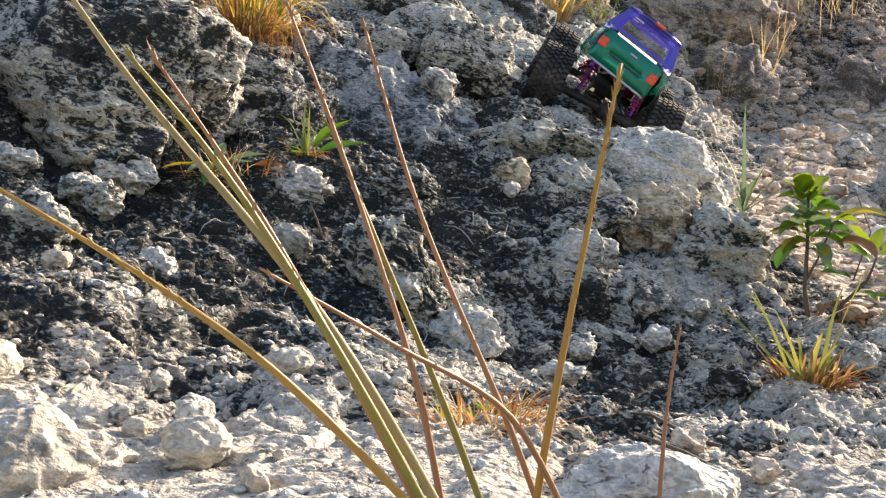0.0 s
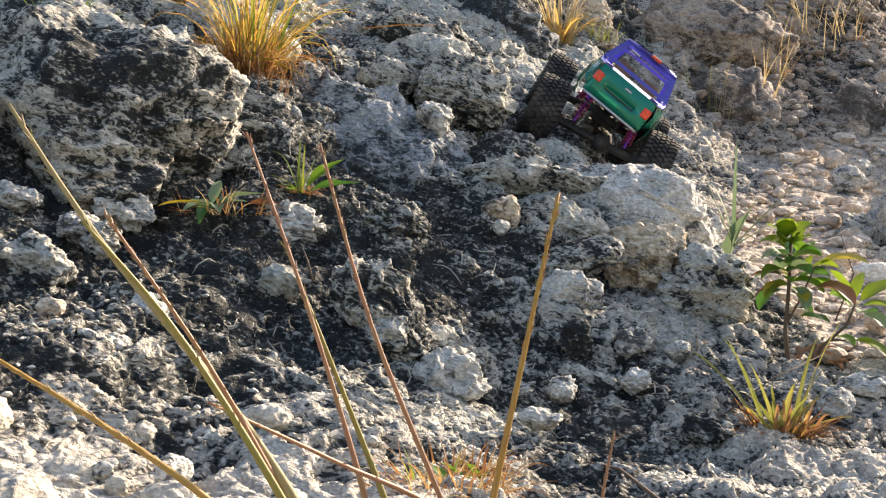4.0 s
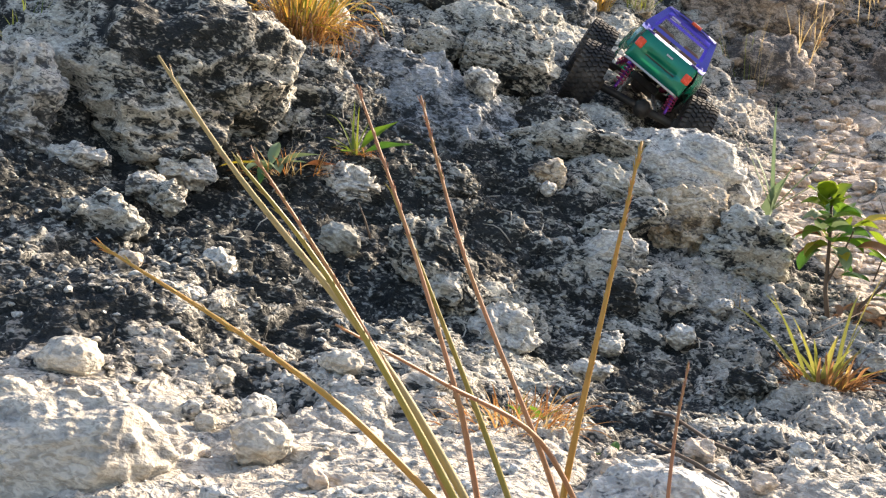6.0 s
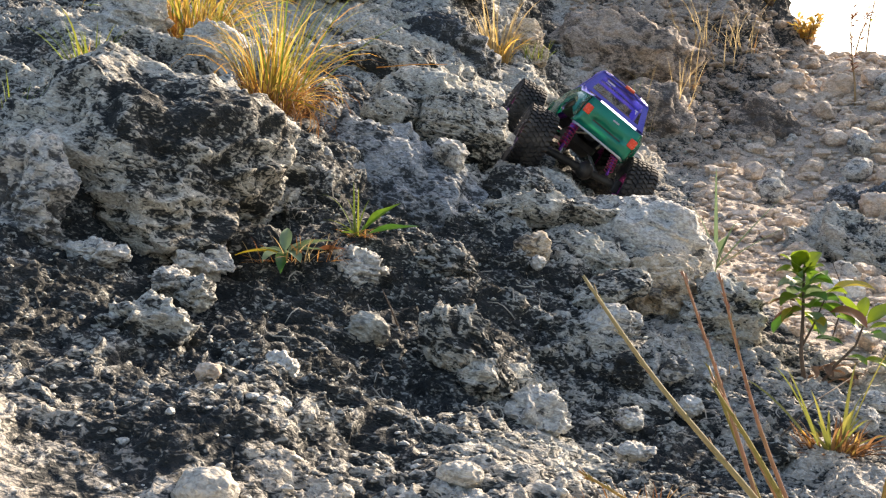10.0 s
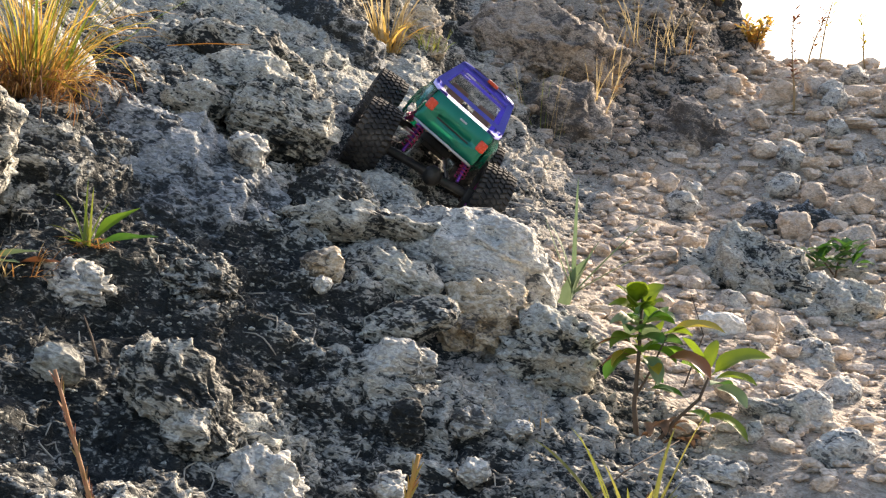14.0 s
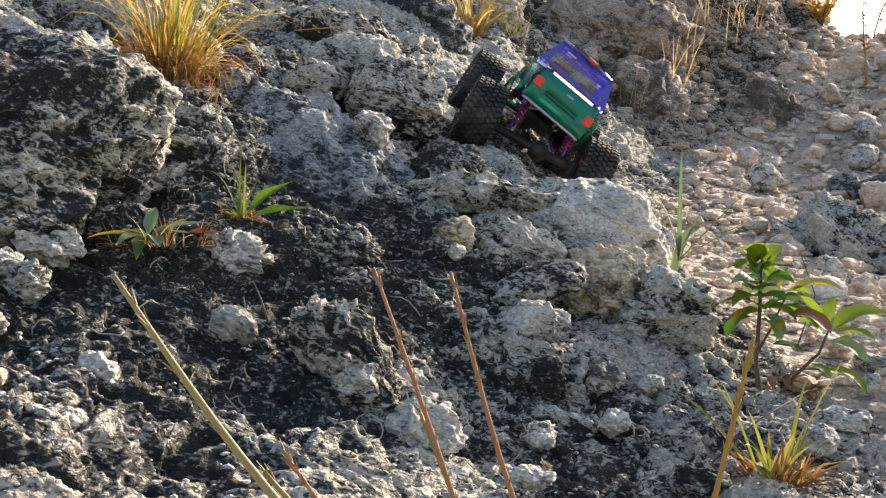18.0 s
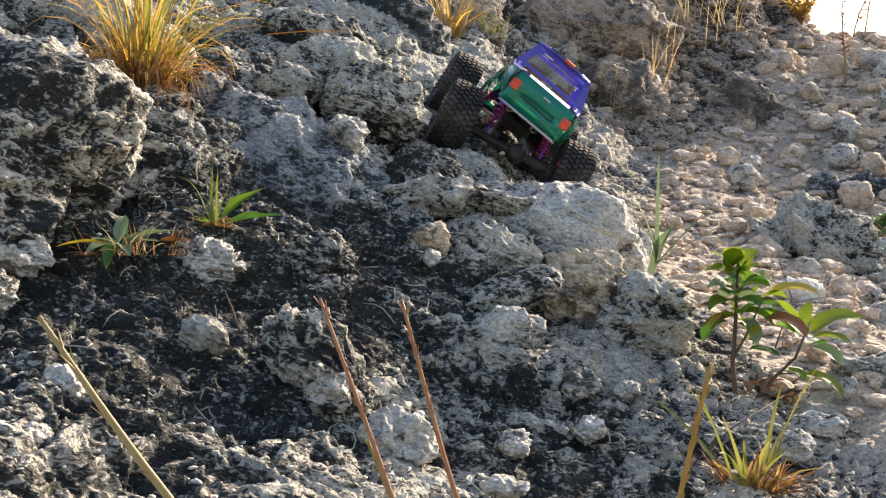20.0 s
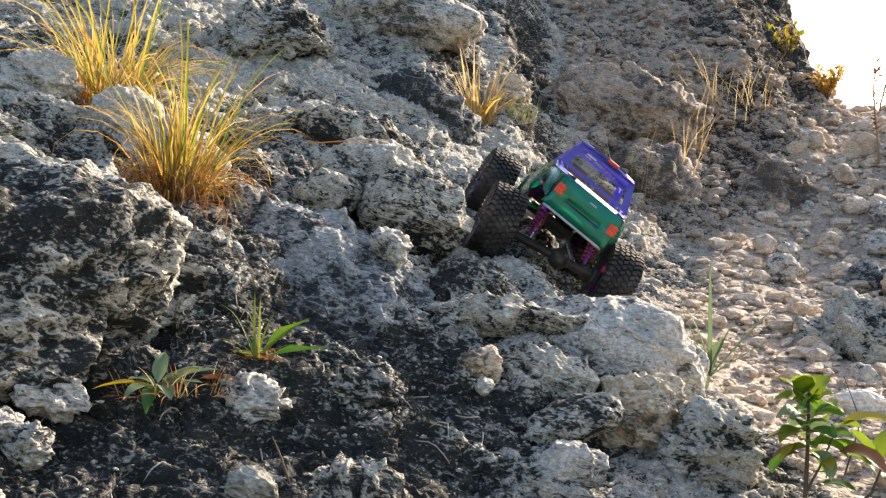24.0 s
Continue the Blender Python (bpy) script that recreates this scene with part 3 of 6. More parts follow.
# centre, size, turn, seed, stone, level of detail, roughness, blockiness, label
for at, size, turn, seed, m, lev, ro, bl, lab in (
    ((-0.420, 1.735, 0.392), (0.42, 0.32, 0.13), (38, 22, 0), 101, M_ROCK_FACE, 7, 0.7, 0.15, "smooth dark grey rock face beside the large boulder"),
    ((-0.325, 2.060, 0.575), (0.20, 0.16, 0.125), (0, 16, 0), 102, M_ROCK_MIXED, 6, 0.45, 0.25, "low pale-crusted hump on the ridge"),
    ((-0.252, 1.955, 0.508), (0.165, 0.16, 0.150), (0, 18, 0), 103, M_ROCK_MIXED, 7, 0.45, 0.2, "rounded limestone hump with a sunlit side"),
    ((-0.279, 1.789, 0.451), (0.067, 0.063, 0.053), (0, 10, 0), 104, M_ROCK_PALE, 5, 1.1, 0.7, "small pale rock below the ridge"),
    ((-0.385, 1.955, 0.545), (0.110, 0.09, 0.068), (0, 8, 0), 181, M_ROCK_MIXED, 6, 0.4, 0.2, "small rounded hump below the ridge"),
    ((-0.150, 1.583, 0.260), (0.022, 0.018, 0.021), (0, 20, 40), 185, M_ROCK_PALE, 5, 0.9, 0.9, "small pale piece broken from the tan block"),
    ((-0.125, 1.765, 0.347), (0.26, 0.13, 0.055), (-6, 5, 4), 182, M_ROCK_MIXED, 6, 0.4, 0.3, "flat bedrock lip above the white ledge"),
    ((-0.165, 1.840, 0.375), (0.13, 0.12, 0.11), (0, 24, 0), 183, M_ROCK, 6, 0.6, 0.25, "crusted shoulder below the rounded hump"),
    ((-0.315, 2.860, 0.795), (0.32, 0.25, 0.27), (0, 14, 0), 184, M_ROCK_FACE, 6, 0.7, 0.3, "steep grey crag below the orange grass"),
    ((-0.40, 2.38, 0.69), (0.32, 0.20, 0.11), (0, 10, 0), 105, M_ROCK_MIXED, 6, 0.5, 0.3, "long grey hump high on the slope"),
    ((-0.612, 2.816, 0.994), (0.268, 0.253, 0.170), (0, 0, 0), 106, M_ROCK, 6, 0.9, 0.4, "grey boulder behind the golden grass"),
    ((-0.336, 3.161, 1.112), (0.45, 0.34, 0.19), (0, 6, 0), 107, M_ROCK_PALE, 6, 0.45, 0.35, "rounded grey boulder at the head of the slope"),
    ((0.248, 3.633, 0.944), (0.496, 0.374, 0.235), (0, 8, 0), 108, M_ROCK_BROWN, 6, 0.90, 0.55, "long flat outcrop of grey limestone"),
    ((0.285, 3.388, 0.710), (0.315, 0.238, 0.249), (0, 0, 0), 109, M_ROCK_BROWN, 5, 0.9, 0.6, "blocky outcrop with dry grass hanging on it"),
    ((0.670, 3.493, 0.654), (0.244, 0.184, 0.292), (0, 4, 0), 110, M_ROCK_BROWN, 5, 0.9, 0.5, "upright brown-grey boulder above the gully"),
    ((0.026, 2.581, 0.504), (0.133, 0.125, 0.140), (0, 10, 0), 111, M_ROCK, 5, 1.0, 0.5, "crusted rock beside the gully"),
    ((-0.606, 1.325, 0.268), (0.074, 0.063, 0.052), (0, 8, 0), 112, M_ROCK_PALE, 6, 1.21, 0.55, "pale crusted rock beside the rosette weed"),
    ((-0.597, 1.232, 0.217), (0.052, 0.049, 0.049), (0, 0, 0), 113, M_ROCK, 5, 1.0, 0.4, "crusted lump at the slope's foot"),
    ((-0.283, 1.508, 0.256), (0.063, 0.054, 0.067), (0, 0, 0), 114, M_ROCK, 5, 1.1, 0.4, "knobbly crusted lump on the dark slope"),
    ((0.026, 1.840, 0.288), (0.285, 0.24, 0.175), (0, 14, -6), 115, M_ROCK_PALE, 7, 0.20, 0.08, "pale limestone ledge at the gully's edge"),
    ((-0.070, 1.690, 0.262), (0.140, 0.10, 0.095), (0, 10, 0), 116, M_ROCK_MIXED, 6, 0.5, 0.25, "crusted shoulder of the ledge"),
    ((0.051, 1.678, 0.214), (0.145, 0.085, 0.125), (0, 0, 10), 117, M_ROCK_TAN, 6, 0.60, 0.40, "tan hollowed limestone under the white ledge"),
    ((-0.055, 1.525, 0.164), (0.099, 0.084, 0.064), (0, -4, 8), 118, M_ROCK_PALE, 6, 0.5, 0.60, "pale block jutting from the ledge"),
    ((-0.040, 1.590, 0.216), (0.14, 0.085, 0.045), (10, -14, 5), 119, M_ROCK_MIXED, 6, 0.4, 0.5, "smooth grey slab below the white ledge"),
    ((-0.156, 1.628, 0.284), (0.062, 0.05, 0.046), (0, 10, 20), 120, M_ROCK_TAN, 5, 0.9, 0.60, "small tan block on the dark slope"),
    ((0.139, 1.648, 0.161), (0.123, 0.081, 0.154), (0, 20, 0), 121, M_ROCK_MIXED, 6, 0.8, 0.3, "furrowed crusted rock beside the tan hollow"),
    ((-0.391, 1.284, 0.174), (0.062, 0.046, 0.045), (0, 22, 20), 122, M_STONE_GREY, 5, 0.3, 0.8, "smooth pale grey stone lying on the dark slope"),
    ((-0.262, 1.292, 0.132), (0.165, 0.095, 0.088), (0, 42, 0), 123, M_ROCK_MIXED, 7, 0.75, 0.25, "jagged pale-crusted rock on the dark slope"),
    ((-0.175, 1.281, 0.059), (0.098, 0.083, 0.053), (0, 25, 0), 124, M_ROCK_PALE, 6, 1.1, 0.7, "flat pale limestone slab"),
    ((-0.424, 1.43, 0.25), (0.11, 0.07, 0.065), (0, 0, 0), 125, M_ROCK_PALE, 6, 0.70, 0.30, "pale limestone lump full of holes"),
    ((-0.294, 1.520, 0.262), (0.089, 0.067, 0.064), (0, 0, 0), 126, M_ROCK, 6, 1.1, 0.35, "rounded crusted knob of grey limestone"),
    ((0.446, 2.030, 0.208), (0.078, 0.055, 0.05), (0, 15, 0), 127, M_ROCK_WHITE, 5, 0.3, 0.8, "white stone behind the leafy plant"),
    ((0.592, 2.465, 0.255), (0.29, 0.25, 0.235), (0, 16, 0), 128, M_ROCK_MIXED, 6, 0.9, 0.3, "dark crusted boulder lying in the gully"),
    ((0.822, 2.984, 0.421), (0.209, 0.158, 0.103), (0, 12, 0), 129, M_ROCK_FACE, 5, 1.0, 0.4, "dark top of the crusted boulder"),
    ((0.744, 2.320, 0.208), (0.173, 0.130, 0.126), (0, 10, 0), 130, M_ROCK_MIXED, 6, 1.1, 0.4, "low crusted rock at the gully's side"),
    ((0.454, 1.669, 0.091), (0.116, 0.088, 0.070), (0, 0, 0), 131, M_ROCK_PALE, 5, 1.1, 0.7, "pale rounded rock beside the plant"),
    ((0.328, 1.500, 0.046), (0.066, 0.056, 0.033), (0, 0, 0), 132, M_ROCK_PALE, 5, 1.1, 0.7, "small pale rock near the shrub"),
    ((0.584, 2.018, 0.153), (0.094, 0.080, 0.065), (0, 0, 0), 133, M_ROCK_PALE, 5, 1.1, 0.8, "pale rock in the gully mouth"),
    ((0.478, 1.850, 0.112), (0.095, 0.075, 0.085), (0, 10, 15), 191, M_ROCK_PALE, 5, 0.5, 0.9, "pale blocky stone in the gully mouth"),
    ((0.570, 1.830, 0.104), (0.090, 0.070, 0.075), (0, -8, 50), 192, M_ROCK_PALE, 5, 0.5, 0.9, "pale blocky stone in the gully mouth"),
    ((0.622, 2.160, 0.160), (0.120, 0.090, 0.090), (0, 8, -10), 193, M_ROCK_MIXED, 5, 0.7, 0.7, "crusted stone half sunk in the gully"),
    ((0.485, 1.535, 0.062), (0.088, 0.066, 0.060), (0, 0, 30), 194, M_ROCK_PALE, 5, 0.5, 0.9, "pale squarish stone on the gully floor"),
    ((-0.066, 3.130, 0.885), (0.126, 0.095, 0.150), (0, 0, 0), 134, M_ROCK_TAN, 6, 0.6, 0.3, "tan rock beside the orange grass"),
    ((-0.448, 2.484, 0.754), (0.111, 0.095, 0.056), (0, 5, 0), 135, M_ROCK_PALE, 5, 0.99, 0.7, "flat pale stone on the slope"),
    ((-0.052, 1.335, 0.044), (0.034, 0.029, 0.028), (0, 0, 30), 136, M_ROCK_PALE, 5, 1.1, 0.7, "small pale knob of crusted rock"),
    ((0.039, 1.402, 0.055), (0.039, 0.033, 0.031), (0, 0, 70), 137, M_ROCK_PALE, 5, 1.1, 0.7, "small pale knob of crusted rock"),
    ((0.034, 1.484, 0.099), (0.056, 0.047, 0.040), (0, 0, 10), 138, M_ROCK_PALE, 5, 1.21, 0.7, "pale crusted knob on the dark slope"),
    ((0.094, 1.500, 0.090), (0.032, 0.027, 0.026), (0, 0, 110), 139, M_ROCK_PALE, 5, 1.1, 0.7, "small pale knob of crusted rock"),
    ((-0.038, 1.445, 0.102), (0.041, 0.035, 0.050), (0, 0, 0), 140, M_ROCK, 5, 1.1, 0.5, "crusted lump under the ledge"),
    ((-0.405, 0.735, 0.008), (0.062, 0.045, 0.030), (0, 0, 10), 141, M_STONE_WHITE, 5, 0.25, 0.4, "smooth pale pebble lying on low ground"),
    ((-0.357, 0.722, 0.003), (0.020, 0.017, 0.018), (0, 0, 0), 142, M_STONE_WHITE, 5, 0.3, 0.5, "round pale pebble on low ground"),
    ((-0.291, 0.656, 0.000), (0.050, 0.037, 0.036), (0, 0, 5), 143, M_STONE_WHITE, 5, 0.3, 0.7, "squarish pale stone on low ground"),
    ((-0.420, 0.590, -0.004), (0.175, 0.135, 0.105), (0, 0, 0), 144, M_STONE_WHITE, 6, 0.22, 0.50, "large pale stone on the low ground"),
    ((-0.283, 0.641, -0.002), (0.048, 0.037, 0.035), (0, 0, 40), 145, M_STONE_WHITE, 5, 0.3, 0.6, "pale blocky stone on low ground"),
    ((0.002, 0.525, -0.014), (0.101, 0.077, 0.042), (0, 0, 0), 146, M_ROCK_PALE, 6, 0.35, 0.3, "broad white stone below the dead grass"),
    ((-0.726, 1.235, 0.276), (0.060, 0.051, 0.036), (0, 0, 0), 147, M_ROCK_PALE, 5, 0.99, 0.7, "flat pale stone on the slope"),
    ((-0.637, 1.107, 0.171), (0.109, 0.083, 0.098), (0, 0, 0), 148, M_ROCK, 6, 1.2, 0.35, "crusted rock at the slope's foot"),
    ((-0.473, 1.071, 0.130), (0.042, 0.035, 0.044), (0, 0, 0), 149, M_ROCK_PALE, 5, 1.21, 0.6, "pale knob of rock on the slope"),
    ((-0.465, 0.960, 0.101), (0.038, 0.032, 0.025), (0, 0, 0), 150, M_ROCK_PALE, 5, 1.1, 0.6, "small pale knob of crusted rock"),
    ((-0.630, 1.247, 0.238), (0.048, 0.041, 0.035), (0, 0, 50), 151, M_ROCK_PALE, 5, 1.1, 0.6, "small pale knob of crusted rock"),
    ((-0.615, 1.334, 0.280), (0.077, 0.066, 0.037), (0, 0, 0), 152, M_ROCK, 5, 1.1, 0.4, "pale crusted ledge above the rosette weed"),
    ((-0.817, 1.261, 0.329), (0.112, 0.085, 0.189), (0, 6, 0), 153, M_ROCK_PALE, 6, 1.1, 0.6, "tall pale boulder beside the grass"),
    ((-0.709, 1.244, 0.271), (0.070, 0.060, 0.035), (0, 0, 0), 154, M_ROCK_PALE, 5, 1.1, 0.6, "flat pale stone under the boulder"),
    ((0.116, 1.285, 0.005), (0.062, 0.053, 0.048), (0, 0, 0), 155, M_ROCK, 5, 1.1, 0.4, "round crusted rock near the spiky plant"),
    ((0.283, 1.436, 0.029), (0.056, 0.048, 0.038), (0, 0, 0), 156, M_ROCK_PALE, 5, 0.88, 0.7, "pale stone behind the spiky plant"),
    ((-0.055, 1.341, 0.048), (0.037, 0.031, 0.031), (0, 0, 20), 157, M_ROCK_PALE, 5, 1.1, 0.7, "small pale knob of crusted rock"),
    ((-0.067, 1.196, 0.022), (0.047, 0.040, 0.018), (0, 0, 0), 158, M_ROCK_PALE, 5, 1.1, 0.7, "thin pale chip of rock"),
    ((-0.248, 1.266, 0.103), (0.057, 0.048, 0.045), (0, 0, 20), 159, M_ROCK, 5, 1.20, 0.40, "tan crumbly lump on the dark slope"),
):
    name = "boulder" if max(size) > 0.12 else "stone"
    rock(name, *at, size, seed, m, lab, lev, turn, ro, bl, 1.0 if "holes" in lab else 0.8 if "hollowed" in lab else 0.0, "rocks on the slope" if name == "boulder" else "stones on the slope")


# ---- loose stones of the gully and of the low ground ----
rng = random.Random(11)
STONE_MESHES = [rock_mesh("stone", (1, 1 * rng.uniform(0.75, 1.0), rng.uniform(0.6, 0.85)), 200 + k, 4, M_GRAVEL if k % 4 else M_ROCK_PALE, 0.6, 0.97, 0.0, 16) for k in range(9)]


def scatter_stone(x, y, size, k):
    z = ground_at(x, y)
    ob = new("stone", STONE_MESHES[k % len(STONE_MESHES)])
    ob.matrix_basis = pose(x, y, z + size * 0.28, rng.uniform(-20, 20), rng.uniform(-20, 20), rng.uniform(0, 360)) @ Matrix.Diagonal((size, size, size, 1))
    return tagged(ob, "loose rounded limestone rubble in the gully" if y > 1.3 else "loose pale limestone rubble on low ground", "stone", "loose stones of the gully" if y > 1.3 else "loose stones of the low ground")


for x, y, s in ((0.905, 3.30, 0.10), (0.850, 3.17, 0.085), (1.045, 3.19, 0.085), (0.98, 3.0, 0.06), (0.74, 3.22, 0.07), (0.95, 3.52, 0.07), (0.55, 3.1, 0.07)):
    scatter_stone(x, y, s, int(x * 100))
k = 0
while k < 270:
    y = 1.5 + 2.9 * rng.random() ** 0.8
    x = rng.uniform(0.1, 1.5) * (0.35 + 0.25 * y)
    if float(gully(np.array([x]), np.array([y]))[0]) < 0.6:
        continue
    scatter_stone(x, y, (0.018 + 0.070 * rng.random() ** 3.2) * (0.55 + 0.24 * y), k)
    k += 1
k = 0
while k < 40:
    y, x = rng.uniform(0.38, 1.0), rng.uniform(-0.55, 0.12)
    if rng.random() > 1.2 - y:
        continue
    scatter_stone(x, y, 0.010 + 0.03 * rng.random() ** 2.5, k)
    k += 1


def scatter_gravel(name, n, area, size, seed, material, label, level=2):
    """Many small stones as one mesh."""
    r = np.random.RandomState(seed)
    v, f = SPHERES[level]
    x, y = area(r, n)
    q, _, _ = ground(x, y)
    s = size(r, y)
    out = np.empty((n, len(v), 3), np.float32)
    shapes = []
    for k2 in range(7):
        d = 1 + 0.5 * fbm(v * 1.5 + 31 * k2, 2, seed + k2)
        for _ in range(9):
            c = r.normal(size=3)
            c = v @ (c / np.linalg.norm(c))
            d = np.where(c > 0.05, np.minimum(d, r.uniform(0.6, 0.9) / np.maximum(c, 0.05)), d)
        shapes.append(v * d[:, None] * (1, r.uniform(0.6, 1), r.uniform(0.3, 0.75)))
    a = r.uniform(0, 6.28, n)
    for i in range(n):
        p = shapes[i % 7] * s[i]
        c, sn = math.cos(a[i]), math.sin(a[i])
        out[i, :, 0], out[i, :, 1], out[i, :, 2] = p[:, 0] * c - p[:, 1] * sn + q[i, 0], p[:, 0] * sn + p[:, 1] * c + q[i, 1], p[:, 2] + q[i, 2] + 0.3 * s[i]
    tris = (f[None] + (np.arange(n) * len(v))[:, None, None]).reshape(-1, 3)
    me = mesh_from(name, out.reshape(-1, 3), None, material, tris=tris, smooth_faces=False)
    me.attributes.new("crust", "FLOAT", "POINT").data.foreach_set("value", np.repeat(np.clip(r.normal(0.12, 0.17, n), 0, 1), len(v)).astype(np.float32))
    return tagged(new(name, me), label, "gravel", kind="stuff")


def gully_area(r, n):
    y = 1.45 + 3.6 * r.rand(n * 3) ** 0.9
    x = r.uniform(0.05, 1.6, n * 3) * (0.35 + 0.27 * y)
    m = gully(x, y) > 0.45
    return x[m][:n], y[m][:n]


def low_area(r, n):
    y = 0.35 + 0.95 * r.rand(n * 3) ** 1.2
    x = r.uniform(-0.7, 0.45, n * 3)
    m = r.rand(n * 3) < 1.25 - 0.8 * y
    return x[m][:n], y[m][:n]


def slope_area(r, n):
    y = 0.9 + 2.6 * r.rand(n * 2)
    x = -0.25 + r.uniform(-0.75, 0.7, n * 2) * (0.35 + 0.35 * y)
    m = gully(x, y) < 0.5
    return x[m][:n], y[m][:n]


scatter_gravel("gravel", 8000, gully_area, lambda r, y: (0.003 + 0.010 * r.rand(len(y)) ** 2.0) * (0.55 + 0.28 * y), 5, M_GRAVEL, "pale angular limestone gravel covering the gully", 1)
scatter_gravel("gravel", 1500, gully_area, lambda r, y: (0.010 + 0.014 * r.rand(len(y)) ** 2.0) * (0.55 + 0.28 * y), 9, M_GRAVEL, "pale broken limestone pieces strewn over the gully", 2)
scatter_gravel("gravel", 160, gully_area, lambda r, y: (0.014 + 0.028 * r.rand(len(y)) ** 1.8) * (0.6 + 0.22 * y), 8, M_GRAVEL, "larger pale limestone rubble in the gully", 3)
scatter_gravel("gravel", 1500, low_area, lambda r, y: 0.0015 + 0.007 * r.rand(len(y)) ** 3, 6, M_ROCK_PALE, "pale limestone grit and pebbles on low ground", 2)
scatter_gravel("gravel", 5500, slope_area, lambda r, y: (0.0016 + 0.005 * r.rand(len(y)) ** 2.0) * (0.45 + 0.3 * y), 7, M_CHIPS, "pale stone chips caught on the dark slope", 1)


def bank_area(r, n):
    y = 3.15 + 1.35 * r.rand(n * 4)
    x = 0.05 + 1.05 * r.rand(n * 4)
    m = (bank(x, y) > 0.4) & (gully(x, y) < 0.6)
    return x[m][:n], y[m][:n]


scatter_gravel("rubble", 1000, bank_area, lambda r, y: 0.007 + 0.026 * r.rand(len(y)) ** 2.6, 12, M_ROCK_BROWN, "brown-grey stones bedded in the earthy bank", 2)


# ---- paints and plastics ----
def paint(name, col, rough=0.3, metal=0.0, coat=0.0, speck=0.06, scale=300.0, dust=0.0):
    m, nt, b, node, link = mat(name)
    n = node("TexNoise", Scale=scale, Detail=4.0)
    tc = node("TexCoord")
    link(tc.outputs["Object"], n.inputs["Vector"])
    lo, hi = tuple(c * (1 - speck) for c in col), tuple(min(1, c * (1 + speck)) for c in col)
    c = ramp(nt, n.outputs[0], ((0.3, lo), (0.7, hi)))
    if dust:
        n2 = node("TexNoise", Scale=28.0, Detail=7.0, Roughness=0.7)
        link(tc.outputs["Object"], n2.inputs["Vector"])
        k = node("Mix", blend="MIX")
        link(ramp(nt, n2.outputs[0], ((0.45, (0, 0, 0)), (0.75, (dust, dust, dust)))), k.inputs[0])
        link(c, k.inputs[6])
        k.inputs[7].default_value = (0.33, 0.29, 0.24, 1)
        c = k.outputs[2]
    link(c, b.inputs["Base Color"])
    link(ramp(nt, n.outputs[0], ((0.3, (rough * 0.8,) * 3), (0.7, (min(1, rough * 1.25),) * 3))), b.inputs["Roughness"])
    b.inputs["Metallic"].default_value = metal
    b.inputs["Coat Weight"].default_value = coat
    b.inputs["Coat Roughness"].default_value = 0.12
    return m


M_GREEN = paint("green_metallic_paint", (0.0, 0.37, 0.245), 0.2, 0.4, 1.0, 0.12, 2500, 0.06)
M_PURPLE = paint("purple_metallic_paint", (0.15, 0.15, 0.62), 0.32, 0.35, 0.5, 0.12, 2500, 0.06)
M_BLACK = paint("black_panel", (0.018, 0.02, 0.024), 0.35, 0, 0.2, 0.2, 400, 0.1)
M_PLASTIC = paint("black_plastic", (0.015, 0.015, 0.016), 0.55, 0, 0, 0.2, 300, 0.2)
M_TYRE = paint("tyre_rubber", (0.018, 0.018, 0.019), 0.8, 0, 0, 0.25, 200, 0.35)
M_RIM = paint("purple_anodised_rim", (0.30, 0.05, 0.22), 0.3, 0.85, 0, 0.1)
M_RING = paint("dark_beadlock_ring", (0.10, 0.085, 0.10), 0.35, 0.8)
M_STEEL = paint("bright_metal", (0.62, 0.60, 0.57), 0.3, 0.95)
M_RED = paint("red_lens", (0.75, 0.06, 0.015), 0.25, 0, 0.5)
M_WHITE = paint("white_print", (0.8, 0.8, 0.8), 0.5)
M_SILVER = paint("silver_stripe", (0.42, 0.46, 0.5), 0.35, 0.3)
M_BEDPANEL = paint("grey_bed_panel", (0.10, 0.12, 0.15), 0.5, 0.1)
M_SEAT = paint("tan_interior", (0.38, 0.22, 0.13), 0.7)
M_ANOD = paint("violet_anodised_shock", (0.28, 0.07, 0.42), 0.3, 0.85)
M_SPRING = paint("pink_spring", (0.55, 0.06, 0.2), 0.35, 0.5)
M_WIRE = paint("cream_wire", (0.55, 0.48, 0.36), 0.5)


def clear_glass():
    m, nt, b, node, link = mat("clear_window")
    b.inputs["Base Color"].default_value = (0.75, 0.78, 0.8, 1)
    b.inputs["Roughness"].default_value = 0.06
    b.inputs["Transmission Weight"].default_value = 1.0
    b.inputs["IOR"].default_value = 1.02
    b.inputs["Alpha"].default_value = 0.3
    n = node("TexNoise", Scale=60.0, Detail=4.0)
    link(ramp(nt, n.outputs[0], ((0.3, (0.04,) * 3), (0.7, (0.12,) * 3))), b.inputs["Roughness"])
    return m


M_GLASS = clear_glass()


# ---- small mesh makers ----
def box(bm, x, y, z, sx, sy, sz, m=None, bevel=0.0):
    r = bmesh.ops.create_cube(bm, size=1.0)
    mm = Matrix.Translation((x, y, z)) @ Matrix.Diagonal((sx, sy, sz, 1))
    bmesh.ops.transform(bm, matrix=(m @ mm) if m is not None else mm, verts=r["verts"])
    if bevel:
        ed = list({e for v in r["verts"] for e in v.link_edges})
        bmesh.ops.bevel(bm, geom=ed, offset=bevel, segments=2, affect="EDGES", profile=0.5)
    return r["verts"]


